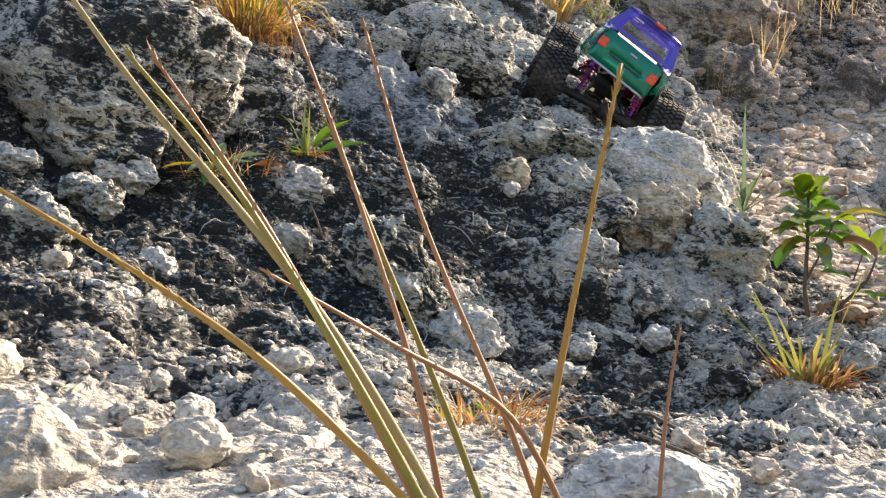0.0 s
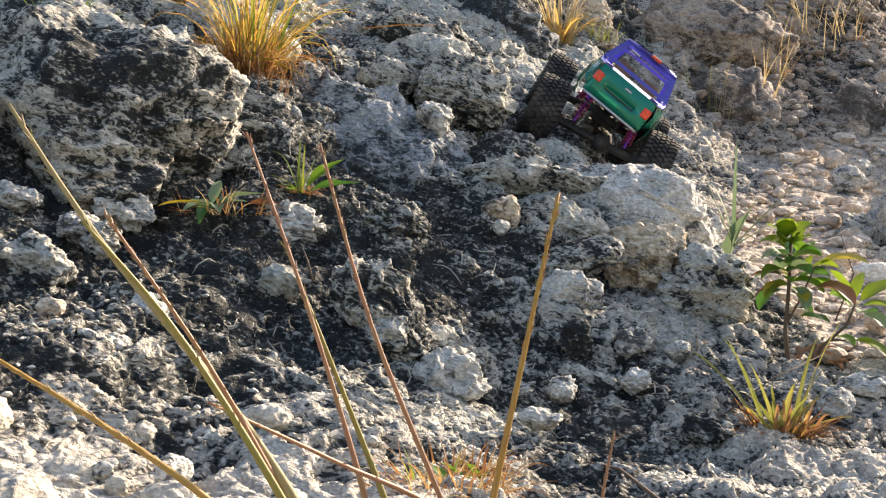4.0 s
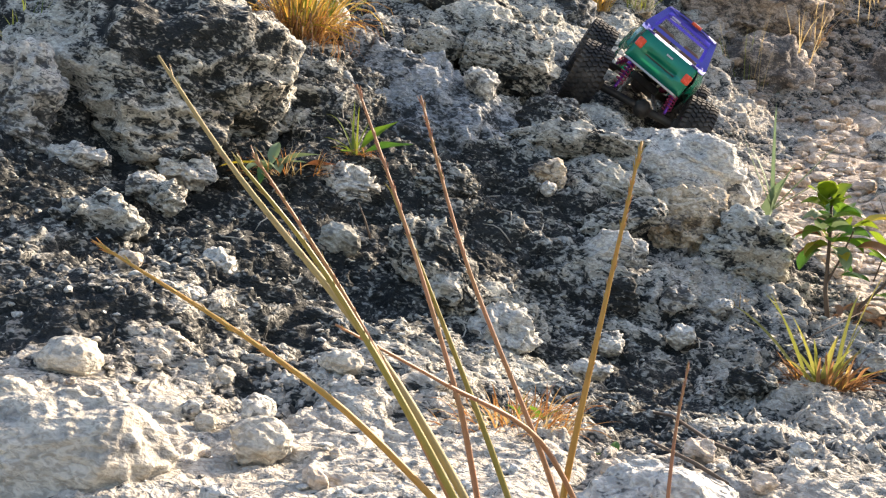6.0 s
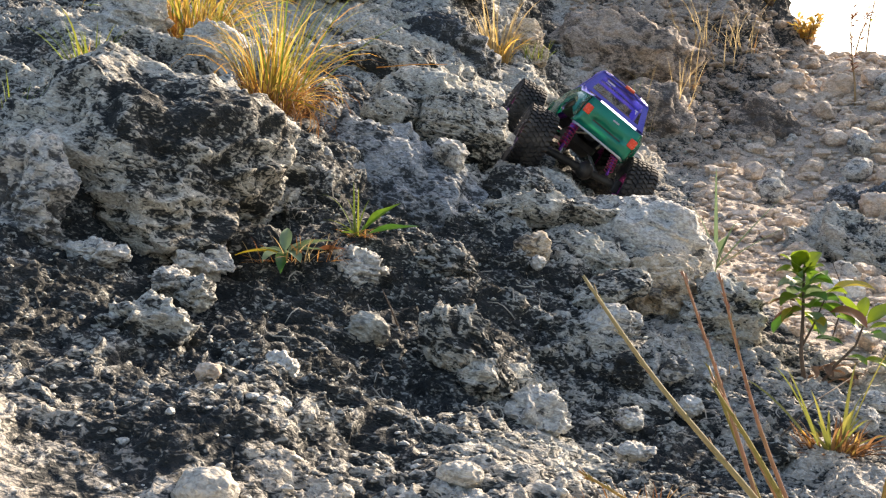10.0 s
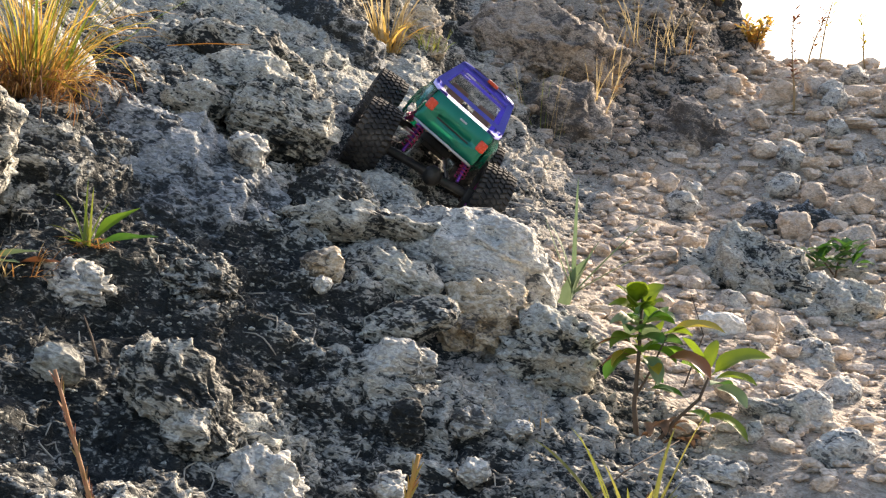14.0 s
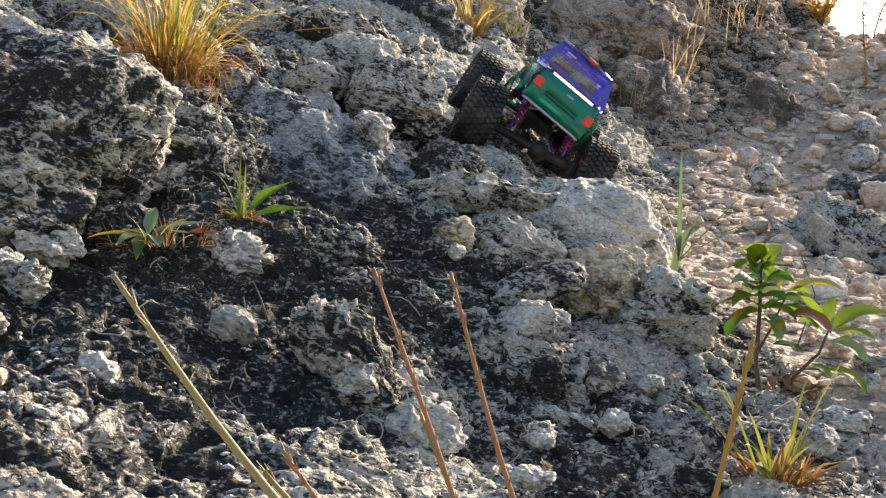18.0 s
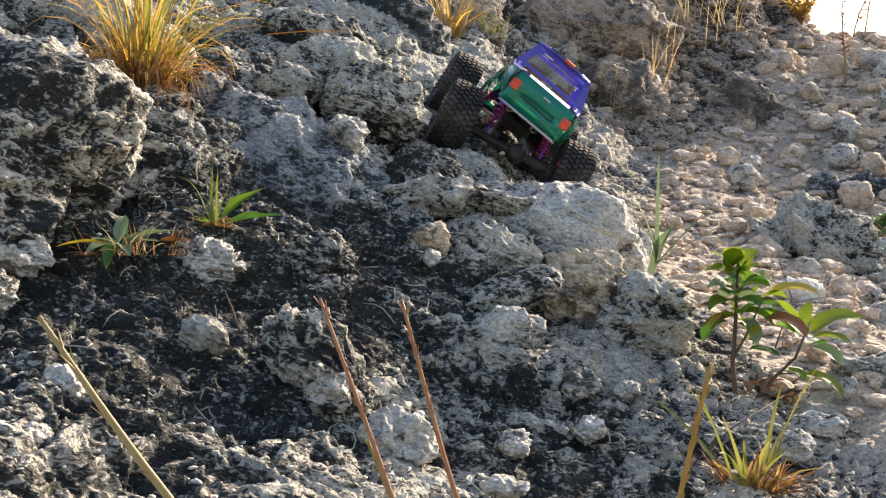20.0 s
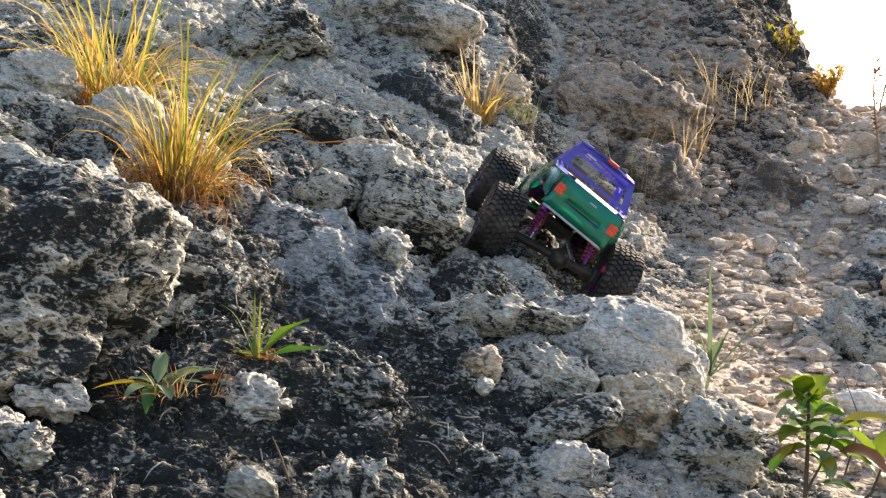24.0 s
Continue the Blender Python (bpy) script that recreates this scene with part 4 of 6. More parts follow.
def rod(bm, a, b, r0, r1=None, seg=10, caps=True):
    a, b = Vector(a), Vector(b)
    d = b - a
    m = Matrix.Translation((a + b) / 2) @ d.to_track_quat("Z", "Y").to_matrix().to_4x4()
    bmesh.ops.create_cone(bm, cap_ends=caps, segments=seg, radius1=r0, radius2=r0 if r1 is None else r1, depth=d.length, matrix=m)


def tube(bm, pts, r, seg=8):
    """A bent tube through the points."""
    pts = [Vector(p) for p in pts]
    rings = []
    for i, p in enumerate(pts):
        d = (pts[min(i + 1, len(pts) - 1)] - pts[max(i - 1, 0)]).normalized()
        s = d.cross(Vector((0.13, 0.21, 0.97))).normalized()
        u = s.cross(d)
        rr = r[i] if hasattr(r, "__len__") else r
        rings.append([bm.verts.new(p + rr * (math.cos(k * 2 * math.pi / seg) * s + math.sin(k * 2 * math.pi / seg) * u)) for k in range(seg)])
    for a, b in zip(rings, rings[1:]):
        for k in range(seg):
            f = bm.faces.new((a[k], a[(k + 1) % seg], b[(k + 1) % seg], b[k]))
            f.smooth = True
    bm.faces.new(rings[0][::-1])
    bm.faces.new(rings[-1])


def lathe(bm, prof, seg=40, axis="x"):
    """Turns a profile of (along, radius) round the x axis."""
    rings = []
    for a, r in prof:
        rings.append([bm.verts.new((a, r * math.cos(k * 2 * math.pi / seg), r * math.sin(k * 2 * math.pi / seg))) for k in range(seg)])
    for p, q in zip(rings, rings[1:]):
        for k in range(seg):
            f = bm.faces.new((p[k], p[(k + 1) % seg], q[(k + 1) % seg], q[k]))
            f.smooth = True
    return rings


def frame_face(bm, c, holes, thick):
    """A flat panel with the corners c (bottom left, bottom right, top right, top left), with holes (u0, u1, v0, v1), thickened inwards."""
    c = [Vector(p) for p in c]
    us = sorted({0.0, 1.0, *[h[0] for h in holes], *[h[1] for h in holes]})
    vs = sorted({0.0, 1.0, *[h[2] for h in holes], *[h[3] for h in holes]})

    def at(u, v):
        return (c[0] * (1 - u) + c[1] * u) * (1 - v) + (c[3] * (1 - u) + c[2] * u) * v

    g = [[bm.verts.new(at(u, v)) for v in vs] for u in us]
    fs = []
    for i in range(len(us) - 1):
        for j in range(len(vs) - 1):
            mu, mv = (us[i] + us[i + 1]) / 2, (vs[j] + vs[j + 1]) / 2
            if not any(h[0] < mu < h[1] and h[2] < mv < h[3] for h in holes):
                fs.append(bm.faces.new((g[i][j], g[i + 1][j], g[i + 1][j + 1], g[i][j + 1])))
    bmesh.ops.solidify(bm, geom=fs, thickness=thick)
    return at


# ---- the radio-controlled truck ----
TYRE_R, TYRE_W = 0.0625, 0.052


def build_wheel():
    w = new("wheel")
    bm = bmesh.new()
    h = TYRE_W / 2
    lathe(bm, [(-h * 0.80, 0.031), (-h * 0.98, 0.040), (-h, 0.050), (-h * 0.86, 0.0575), (-h * 0.6, 0.0595), (0, 0.0600), (h * 0.6, 0.0595), (h * 0.86, 0.0575), (h, 0.050), (h * 0.98, 0.040), (h * 0.80, 0.031)], 48)
    rng = random.Random(4)
    for row, (ax, tilt, wd) in enumerate(((-0.82, 0.25, 0.009), (-0.5, -0.5, 0.0075), (-0.17, 0.5, 0.0075), (0.17, -0.5, 0.0075), (0.5, 0.5, 0.0075), (0.82, -0.25, 0.009))):
        for k in range(40):
            a = (k + 0.5 * (row % 2)) * 2 * math.pi / 40
            rad = 0.0608 if abs(ax) < 0.6 else 0.0588
            m = Matrix.Rotation(a, 4, "X") @ Matrix.Translation((ax * h, 0, rad)) @ Matrix.Rotation(tilt, 4, "Z")
            box(bm, 0, 0, 0, wd, 0.0052, 0.0052, m)
        if abs(ax) > 0.6:
            for k in range(40):
                a = (k + 0.5 * (row % 2)) * 2 * math.pi / 40
                m = Matrix.Rotation(a, 4, "X") @ Matrix.Translation((math.copysign(h * 0.99, ax), 0, 0.0535))
                box(bm, 0, 0, 0, 0.003, 0.0042, 0.008, m)
    part("tyre", bm, M_TYRE, w, "black lugged rubber tyre with dust")
    bm = bmesh.new()
    lathe(bm, [(h * 0.72, 0.0275), (h * 0.45, 0.0265), (h * 0.38, 0.013), (h * 0.62, 0.0095), (h * 0.66, 0.0)], 36)
    for k in range(10):
        a = k * 2 * math.pi / 10
        m = Matrix.Rotation(a, 4, "X") @ Matrix.Translation((h * 0.52, 0, 0.0185))
        box(bm, 0, 0, 0, 0.006, 0.0045, 0.017, m)
    lathe(bm, [(-h * 0.8, 0.030), (-h * 0.7, 0.026), (-h * 0.2, 0.024), (-h * 0.1, 0.005)], 36)
    rim = part("rim", bm, M_RIM, w, "purple anodised metal rim")
    bm = bmesh.new()
    lathe(bm, [(h * 0.70, 0.0270), (h * 0.84, 0.0275), (h * 0.86, 0.0315), (h * 0.76, 0.0325)], 36)
    part("beadlock_ring", bm, M_RING, rim)
    for k in range(12):
        a = k * 2 * math.pi / 12
        bm = bmesh.new()
        rod(bm, (h * 0.8, 0.0295 * math.cos(a), 0.0295 * math.sin(a)), (h * 0.93, 0.0295 * math.cos(a), 0.0295 * math.sin(a)), 0.0016, seg=6)
        part("bolt", bm, M_STEEL, rim)
    bm = bmesh.new()
    rod(bm, (h * 0.5, 0, 0), (h * 0.95, 0, 0), 0.006, 0.005, seg=6)
    part("hub_nut", bm, M_PLASTIC, rim)
    return w


def half_width(y):
    return float(np.interp(y, (-0.238, -0.15, -0.08, 0.08, 0.14, 0.172), (0.063, 0.074, 0.080, 0.080, 0.078, 0.070)))


def shoulder(y):
    return float(np.interp(y, (-0.238, -0.12, -0.10, 0.07, 0.172), (0.152, 0.168, 0.178, 0.178, 0.160)))


def sill(y):
    z = 0.104
    for ax, r in ((-0.15, 0.073), (0.15, 0.076)):
        d = r * r - (y - ax) ** 2
        if d > 0:
            z = max(z, 0.066 + math.sqrt(d))
    return min(z, shoulder(y) - 0.012)


def build_truck():
    root = new("rc_truck")
    tagged(root, "green and purple radio-controlled pickup truck crawling over rock", "toy truck")
    # lower green flanks, one skin with thickness
    bm = bmesh.new()
    ys = np.linspace(-0.236, 0.172, 84)
    for sgn in (-1, 1):
        rows = []
        for y in ys:
            w, zs, zt = half_width(y), sill(y), shoulder(y)
            arch = 0.007 if zs > 0.107 else 0.0
            zm = zs + 0.55 * (zt - zs)
            rows.append([bm.verts.new((sgn * x, y, z)) for x, z in ((w - 0.004 + arch, zs), (w + arch, zs + 0.005), (w + 0.003 + arch * 0.4, zm), (w + 0.0015, zm + 0.006), (w - 0.003, zt))])
        for a, b in zip(rows, rows[1:]):
            for k in range(4):
                q = (a[k], b[k], b[k + 1], a[k + 1])
                f = bm.faces.new(q if sgn > 0 else q[::-1])
                f.smooth = True
    bmesh.ops.solidify(bm, geom=bm.faces[:], thickness=0.0022)
    part("body_shell", bm, M_GREEN, root, "metallic green lower body sides")
    # tailgate
    bm = bmesh.new()
    w0 = half_width(-0.236)
    us = [-1.06, -1.03, -0.99, -0.93, -0.84, -0.54, -0.53, -0.25, 0, 0.25, 0.53, 0.54, 0.84, 0.93, 0.99, 1.03, 1.06]
    vs = [0, 0.04, 0.12, 0.22, 0.34, 0.36, 0.48, 0.50, 0.66, 0.86, 0.95, 1.0]
    rows = []
    for v in vs:
        row = []
        for u in us:
            wrap = max(0.0, abs(u) - 0.9) / 0.16
            y = -0.238 - 0.004 * math.sin(math.pi * v) - 0.003 * v + 0.026 * wrap * wrap + 0.005 * max(0, 0.12 - v) / 0.12 + 0.004 * max(0, v - 0.86) / 0.14
            if abs(u) < 0.535 and 0.35 < v < 0.49:
                y += 0.006
            row.append(bm.verts.new((w0 * min(1.0, abs(u)) * (1 if u > 0 else -1) - 0.003 * u * v, y, 0.096 + 0.057 * v)))
        rows.append(row)
    for a, b in zip(rows, rows[1:]):
        for k in range(len(us) - 1):
            bm.faces.new((a[k], a[k + 1], b[k + 1], b[k])).smooth = True
    bmesh.ops.solidify(bm, geom=bm.faces[:], thickness=0.002)
    tail = part("tailgate", bm, M_GREEN, root, "green tailgate with a dark slot")
    bm = bmesh.new()
    box(bm, 0, -0.2355, 0.120, 0.064, 0.003, 0.006)
    part("slot", bm, M_PLASTIC, tail)
    for sx in (-1, 1):
        bm = bmesh.new()
        box(bm, sx * 0.0525, -0.2425, 0.128, 0.016, 0.007, 0.018, pose(0, 0, 0, 0, 0, 0), bevel=0.003)
        part("tail_light", bm, M_RED, root, "orange-red tail light")
    bm = bmesh.new()
    box(bm, 0.004, -0.2450, 0.140, 0.014, 0.002, 0.003, bevel=0.0006)
    part("badge", bm, M_SILVER, tail)
    bm = bmesh.new()
    tube(bm, [(-0.058, -0.226, 0.094), (-0.05, -0.243, 0.093), (0.05, -0.243, 0.093), (0.058, -0.226, 0.094)], 0.0022)
    part("rear_bumper", bm, M_SILVER, root, "thin silver rear bumper bar")
    # purple deck: bonnet rim, bed rails
    bm = bmesh.new()
    for sgn in (-1, 1):
        rows = []
        for y in ys:
            w, zt = half_width(y), shoulder(y)
            inner = w - (0.021 if y < -0.10 else 0.018)
            rows.append([bm.verts.new(p) for p in ((sgn * (w - 0.003), y, zt), (sgn * (w - 0.006), y, zt + 0.004), (sgn * inner, y, zt + 0.005), (sgn * (inner - 0.002), y, zt - 0.012))])
        for a, b in zip(rows, rows[1:]):
            for k in range(3):
                q = (a[k], b[k], b[k + 1], a[k + 1])
                bm.faces.new(q if sgn > 0 else q[::-1]).smooth = True
    v = [bm.verts.new(p) for p in ((-w0 + 0.004, -0.2395, 0.1525), (w0 - 0.004, -0.2395, 0.1525), (w0 - 0.006, -0.222, 0.159), (-w0 + 0.006, -0.222, 0.159), (-w0 + 0.018, -0.219, 0.150), (w0 - 0.018, -0.219, 0.150))]
    bm.faces.new((v[0], v[1], v[2], v[3]))
    bm.faces.new((v[3], v[2], v[5], v[4]))
    part("body_rail", bm, M_PURPLE, root, "purple bed rails and bonnet edges")
    # bed floor, its opening and silver tubes
    bm = bmesh.new()
    frame_face(bm, [(-0.05, -0.222, 0.146), (0.05, -0.222, 0.146), (0.058, -0.112, 0.156), (-0.058, -0.112, 0.156)], [(0.30, 0.70, 0.14, 0.55)], 0.003)
    bed = part("bed_panel", bm, M_BEDPANEL, root, "grey riveted bed panel with an opening")
    bm = bmesh.new()
    box(bm, 0, -0.18, 0.138, 0.042, 0.05, 0.006)
    for k in range(4):
        box(bm, 0, -0.198 + 0.012 * k, 0.142, 0.04, 0.004, 0.004)
    part("vent_grille", bm, M_PLASTIC, bed)
    for pts in ([(-0.024, -0.221, 0.150), (-0.024, -0.155, 0.157), (-0.030, -0.118, 0.166)], [(0.024, -0.221, 0.150), (0.024, -0.155, 0.157), (0.030, -0.118, 0.166)],
                [(-0.056, -0.120, 0.166), (-0.024, -0.155, 0.158), (0.024, -0.155, 0.158), (0.056, -0.120, 0.166)]):
        bm = bmesh.new()
        tube(bm, pts, 0.0018, 6)
        part("cage_tube", bm, M_SILVER, bed)
    # bonnet
    bm = bmesh.new()
    rows = []
    for y in np.linspace(0.06, 0.172, 8):
        w, zt = half_width(y) - 0.019, shoulder(y) + 0.003
        rows.append([bm.verts.new((w * u, y, zt + 0.008 * (1 - u * u))) for u in np.linspace(-1, 1, 9)])
    for a, b in zip(rows, rows[1:]):
        for k in range(8):
            bm.faces.new((a[k], a[k + 1], b[k + 1], b[k])).smooth = True
    bmesh.ops.solidify(bm, geom=bm.faces[:], thickness=0.002)
    bonnet = part("bonnet", bm, M_BLACK, root, "black bonnet panel")
    bm = bmesh.new()
    frame_face(bm, [(-0.066, 0.168, 0.112), (0.066, 0.168, 0.112), (0.064, 0.173, 0.162), (-0.064, 0.173, 0.162)], [(0.1, 0.9, 0.15, 0.6)], -0.003)
    nose = part("nose", bm, M_GREEN, root, "green nose with an open grille")
    # cab
    yr, yf, zb = -0.112, 0.078, 0.180
    ry, fy, zr = -0.072, 0.022, 0.234
    wr, wb = 0.058, 0.074
    rl, rr2, fl, fr = (-wb, yr, zb), (wb, yr, zb), (-wb, yf, zb), (wb, yf, zb)
    trl, trr, tfl, tfr = (-wr, ry, zr), (wr, ry, zr), (-wr, fy, zr), (wr, fy, zr)
    sides = [("rear_window", [rl, rr2, trr, trl], [(0.10, 0.90, 0.14, 0.90)]),
             ("windscreen", [fr, fl, tfl, tfr], [(0.09, 0.91, 0.12, 0.90)]),
             ("side_window", [fl, rl, trl, tfl], [(0.24, 0.58, 0.22, 0.88), (0.64, 0.86, 0.22, 0.82)]),
             ("side_window", [rr2, fr, tfr, trr], [(0.14, 0.36, 0.22, 0.82), (0.42, 0.76, 0.22, 0.88)])]
    bm = bmesh.new()
    panes = []
    for name, c, holes in sides:
        at = frame_face(bm, c, holes, 0.004)
        for h in holes:
            panes.append((name, [at(h[0] - 0.01, h[2] - 0.01), at(h[1] + 0.01, h[2] - 0.01), at(h[1] + 0.01, h[3] + 0.01), at(h[0] - 0.01, h[3] + 0.01)]))
    rows = []
    for y, dz in ((ry - 0.003, -0.001), (ry + 0.006, 0.004), (-0.03, 0.007), (fy - 0.006, 0.005), (fy + 0.003, 0.0)):
        rows.append([bm.verts.new((wr * u * 1.02, y, zr + dz + 0.004 * (1 - u * u) - (0.004 if abs(u) == 1 else 0))) for u in (-1, -0.93, -0.6, 0, 0.6, 0.93, 1)])
    fs = []
    for a, b in zip(rows, rows[1:]):
        for k in range(6):
            f = bm.faces.new((a[k], a[k + 1], b[k + 1], b[k]))
            f.smooth = True
            fs.append(f)
    bmesh.ops.solidify(bm, geom=fs, thickness=0.003)
    cab = part("cab", bm, M_PURPLE, root, "purple cab with window frames")
    bm = bmesh.new()
    rows = []
    for y, dz in ((ry + 0.004, 0.005), (-0.03, 0.0088), (fy - 0.004, 0.0065)):
        rows.append([bm.verts.new((wr * u, y, zr + dz + 0.004 * (1 - u * u))) for u in (-0.62, -0.3, 0, 0.3, 0.62)])
    for a, b in zip(rows, rows[1:]):
        for k in range(4):
            bm.faces.new((a[k], a[k + 1], b[k + 1], b[k])).smooth = True
    bmesh.ops.solidify(bm, geom=bm.faces[:], thickness=0.0015)
    part("roof_panel", bm, M_BLACK, cab, "black roof panel")
    bm = bmesh.new()
    box(bm, 0.006, ry - 0.003, zr + 0.004, 0.022, 0.008, 0.006, bevel=0.0015)
    part("brake_light", bm, M_RED, cab, "red third brake light")
    for name, c in panes:
        bm = bmesh.new()
        vs = [bm.verts.new(p) for p in c]
        f = bm.faces.new(vs)
        bmesh.ops.solidify(bm, geom=[f], thickness=0.0008)
        g = part(name, bm, M_GLASS, cab, "clear plastic window")
        g.visible_shadow = False
    # plain marks printed on the rear window
    rw = [Vector(p) for p in (rl, rr2, trr, trl)]
    nrm = (rw[1] - rw[0]).cross(rw[3] - rw[0]).normalized()

    def on_rear(u, v):
        return (rw[0] * (1 - u) + rw[1] * u) * (1 - v) + (rw[3] * (1 - u) + rw[2] * u) * v + nrm * 0.0012

    for u0, u1, v0, v1 in ((0.17, 0.33, 0.74, 0.80), (0.17, 0.27, 0.66, 0.685), (0.78, 0.84, 0.52, 0.56), (0.80, 0.82, 0.40, 0.56)):
        bm = bmesh.new()
        f = bm.faces.new([bm.verts.new(on_rear(u, v)) for u, v in ((u0, v0), (u1, v0), (u1, v1), (u0, v1))])
        bmesh.ops.solidify(bm, geom=[f], thickness=0.0004)
        part("window_print", bm, M_WHITE, cab)
    # inside
    for sx in (-0.03, 0.03):
        bm = bmesh.new()
        box(bm, sx, -0.035, 0.178, 0.036, 0.012, 0.05, bevel=0.004)
        box(bm, sx, -0.008, 0.156, 0.036, 0.05, 0.012, bevel=0.004)
        part("seat", bm, M_SEAT, root, "small tan bucket seat")
    bm = bmesh.new()
    lathe(bm, [(0.0, 0.012), (0.002, 0.0145), (0.004, 0.012), (0.002, 0.0105), (0.0, 0.012)], 20)
    bmesh.ops.transform(bm, matrix=pose(-0.03, 0.03, 0.186, 0, 0, 70), verts=bm.verts[:])
    part("steering_wheel", bm, M_SEAT, root)
    bm = bmesh.new()
    box(bm, 0, 0.0, 0.145, 0.12, 0.17, 0.004)
    part("interior_tray", bm, M_BLACK, root)
    # front hoop and bumper
    bm = bmesh.new()
    for sx in (-1, 1):
        tube(bm, [(sx * 0.030, 0.170, 0.150), (sx * 0.020, 0.192, 0.178), (sx * 0.006, 0.203, 0.208), (0, 0.204, 0.212)], 0.0045)
    box(bm, 0, 0.198, 0.196, 0.022, 0.004, 0.026, bevel=0.001)
    part("front_hoop", bm, M_PLASTIC, root, "black front stinger hoop")
    bm = bmesh.new()
    box(bm, 0, 0.185, 0.118, 0.085, 0.02, 0.02, bevel=0.004)
    box(bm, -0.02, 0.16, 0.118, 0.012, 0.05, 0.012)
    box(bm, 0.02, 0.16, 0.118, 0.012, 0.05, 0.012)
    part("front_bumper", bm, M_PLASTIC, root)
    # chassis
    bm = bmesh.new()
    for sx in (-0.026, 0.026):
        box(bm, sx, -0.01, 0.118, 0.004, 0.36, 0.026, bevel=0.001)
    box(bm, 0, -0.01, 0.096, 0.062, 0.11, 0.016, bevel=0.004)
    for y in (-0.15, 0.15):
        box(bm, 0, y, 0.142, 0.10, 0.012, 0.03, bevel=0.002)
    box(bm, 0, -0.215, 0.11, 0.07, 0.012, 0.012)
    part("chassis", bm, M_PLASTIC, root, "black frame rails and skid plate")
    bm = bmesh.new()
    rod(bm, (0, -0.075, 0.125), (0, -0.015, 0.125), 0.018, seg=20)
    part("motor", bm, M_PLASTIC, root)
    for a, b in (((0.015, -0.06, 0.14), (0.03, -0.13, 0.135)), ((-0.02, -0.05, 0.14), (-0.04, -0.12, 0.12))):
        bm = bmesh.new()
        tube(bm, [a, (a[0] + 0.012, (a[1] + b[1]) / 2, 0.115), ((a[0] + b[0]) / 2, b[1] + 0.02, 0.100), b], 0.0022, 6)
        part("wire", bm, M_WIRE, root, "cream-coloured wire loop")
    return root, tail


WHEEL = build_wheel()


def build_axle(root, m, steer, name, chassis_side):
    """A live axle with its wheels, at the pose m in the truck's own frame."""
    bm = bmesh.new()
    rod(bm, (-0.085, 0, 0), (0.085, 0, 0), 0.0075, seg=14)
    v = bmesh.ops.create_icosphere(bm, subdivisions=3, radius=0.019)["verts"]
    bmesh.ops.transform(bm, matrix=Matrix.Translation((0.012, 0, -0.001)) @ Matrix.Diagonal((0.9, 1.0, 0.95, 1)), verts=v)
    box(bm, 0.012, 0.02 * chassis_side, 0.004, 0.016, 0.03, 0.016, bevel=0.002)
    for sx in (-1, 1):
        box(bm, sx * 0.08, 0, 0, 0.014, 0.022, 0.026, bevel=0.003)
    axle = part(name, bm, M_PLASTIC, root, "black straight axle housing", m)
    for sx in (-1, 1):
        w = copy_thing(WHEEL, Matrix.Identity(4))
        w.parent = root
        w.matrix_basis = m @ pose(sx * 0.109, 0, 0, 0, 0, steer) @ pose(0, 0, 0, 23 * sx, 0, 180 if sx < 0 else 0) @ Matrix.Diagonal((1.08, 1.08, 1.08, 1))
    for sx in (-1, 1):
        a = m @ Vector((sx * 0.052, -0.012 * chassis_side, 0.010))
        b = Vector((sx * 0.046, m.translation.y + 0.018 * chassis_side, 0.150))
        mid = a.lerp(b, 0.45)
        bm = bmesh.new()
        rod(bm, mid, b, 0.0075, seg=14)
        rod(bm, a, mid, 0.003, seg=8)
        shock = part("shock", bm, M_ANOD, root, "violet anodised shock absorber")
        bm = bmesh.new()
        n, d = 60, (b - a)
        s = d.cross(Vector((0, 1, 0))).normalized()
        u = s.cross(d).normalized()
        pts = [a + d * (0.10 + 0.5 * k / n) + 0.0085 * (math.cos(k * 0.72) * s + math.sin(k * 0.72) * u) for k in range(n)]
        tube(bm, pts, 0.0012, 5)
        part("spring", bm, M_SPRING, root)
    for sx in (-1, 1):
        bm = bmesh.new()
        rod(bm, m @ Vector((sx * 0.045, 0, -0.004)), (sx * 0.024, 0.045 * (-1 if m.translation.y < 0 else 1), 0.092), 0.0035, seg=10)
        part("suspension_link", bm, M_STEEL, root, "bright metal suspension link")
    return axle


TRUCK, _tail = build_truck()
TRUCK.matrix_basis = pose(-0.081, 2.245, 0.440, 6, 39.5, 8)
_inv = TRUCK.matrix_basis.inverted()
build_axle(TRUCK, _inv @ pose(-0.030, 2.100, 0.454, 8, 28, 9), 0, "rear_axle", 1)
build_axle(TRUCK, _inv @ pose(-0.036, 2.375, 0.544, 8, 32, 8), 4, "front_axle", -1)
for o in list(WHEEL.children_recursive) + [WHEEL]:
    bpy.data.objects.remove(o)


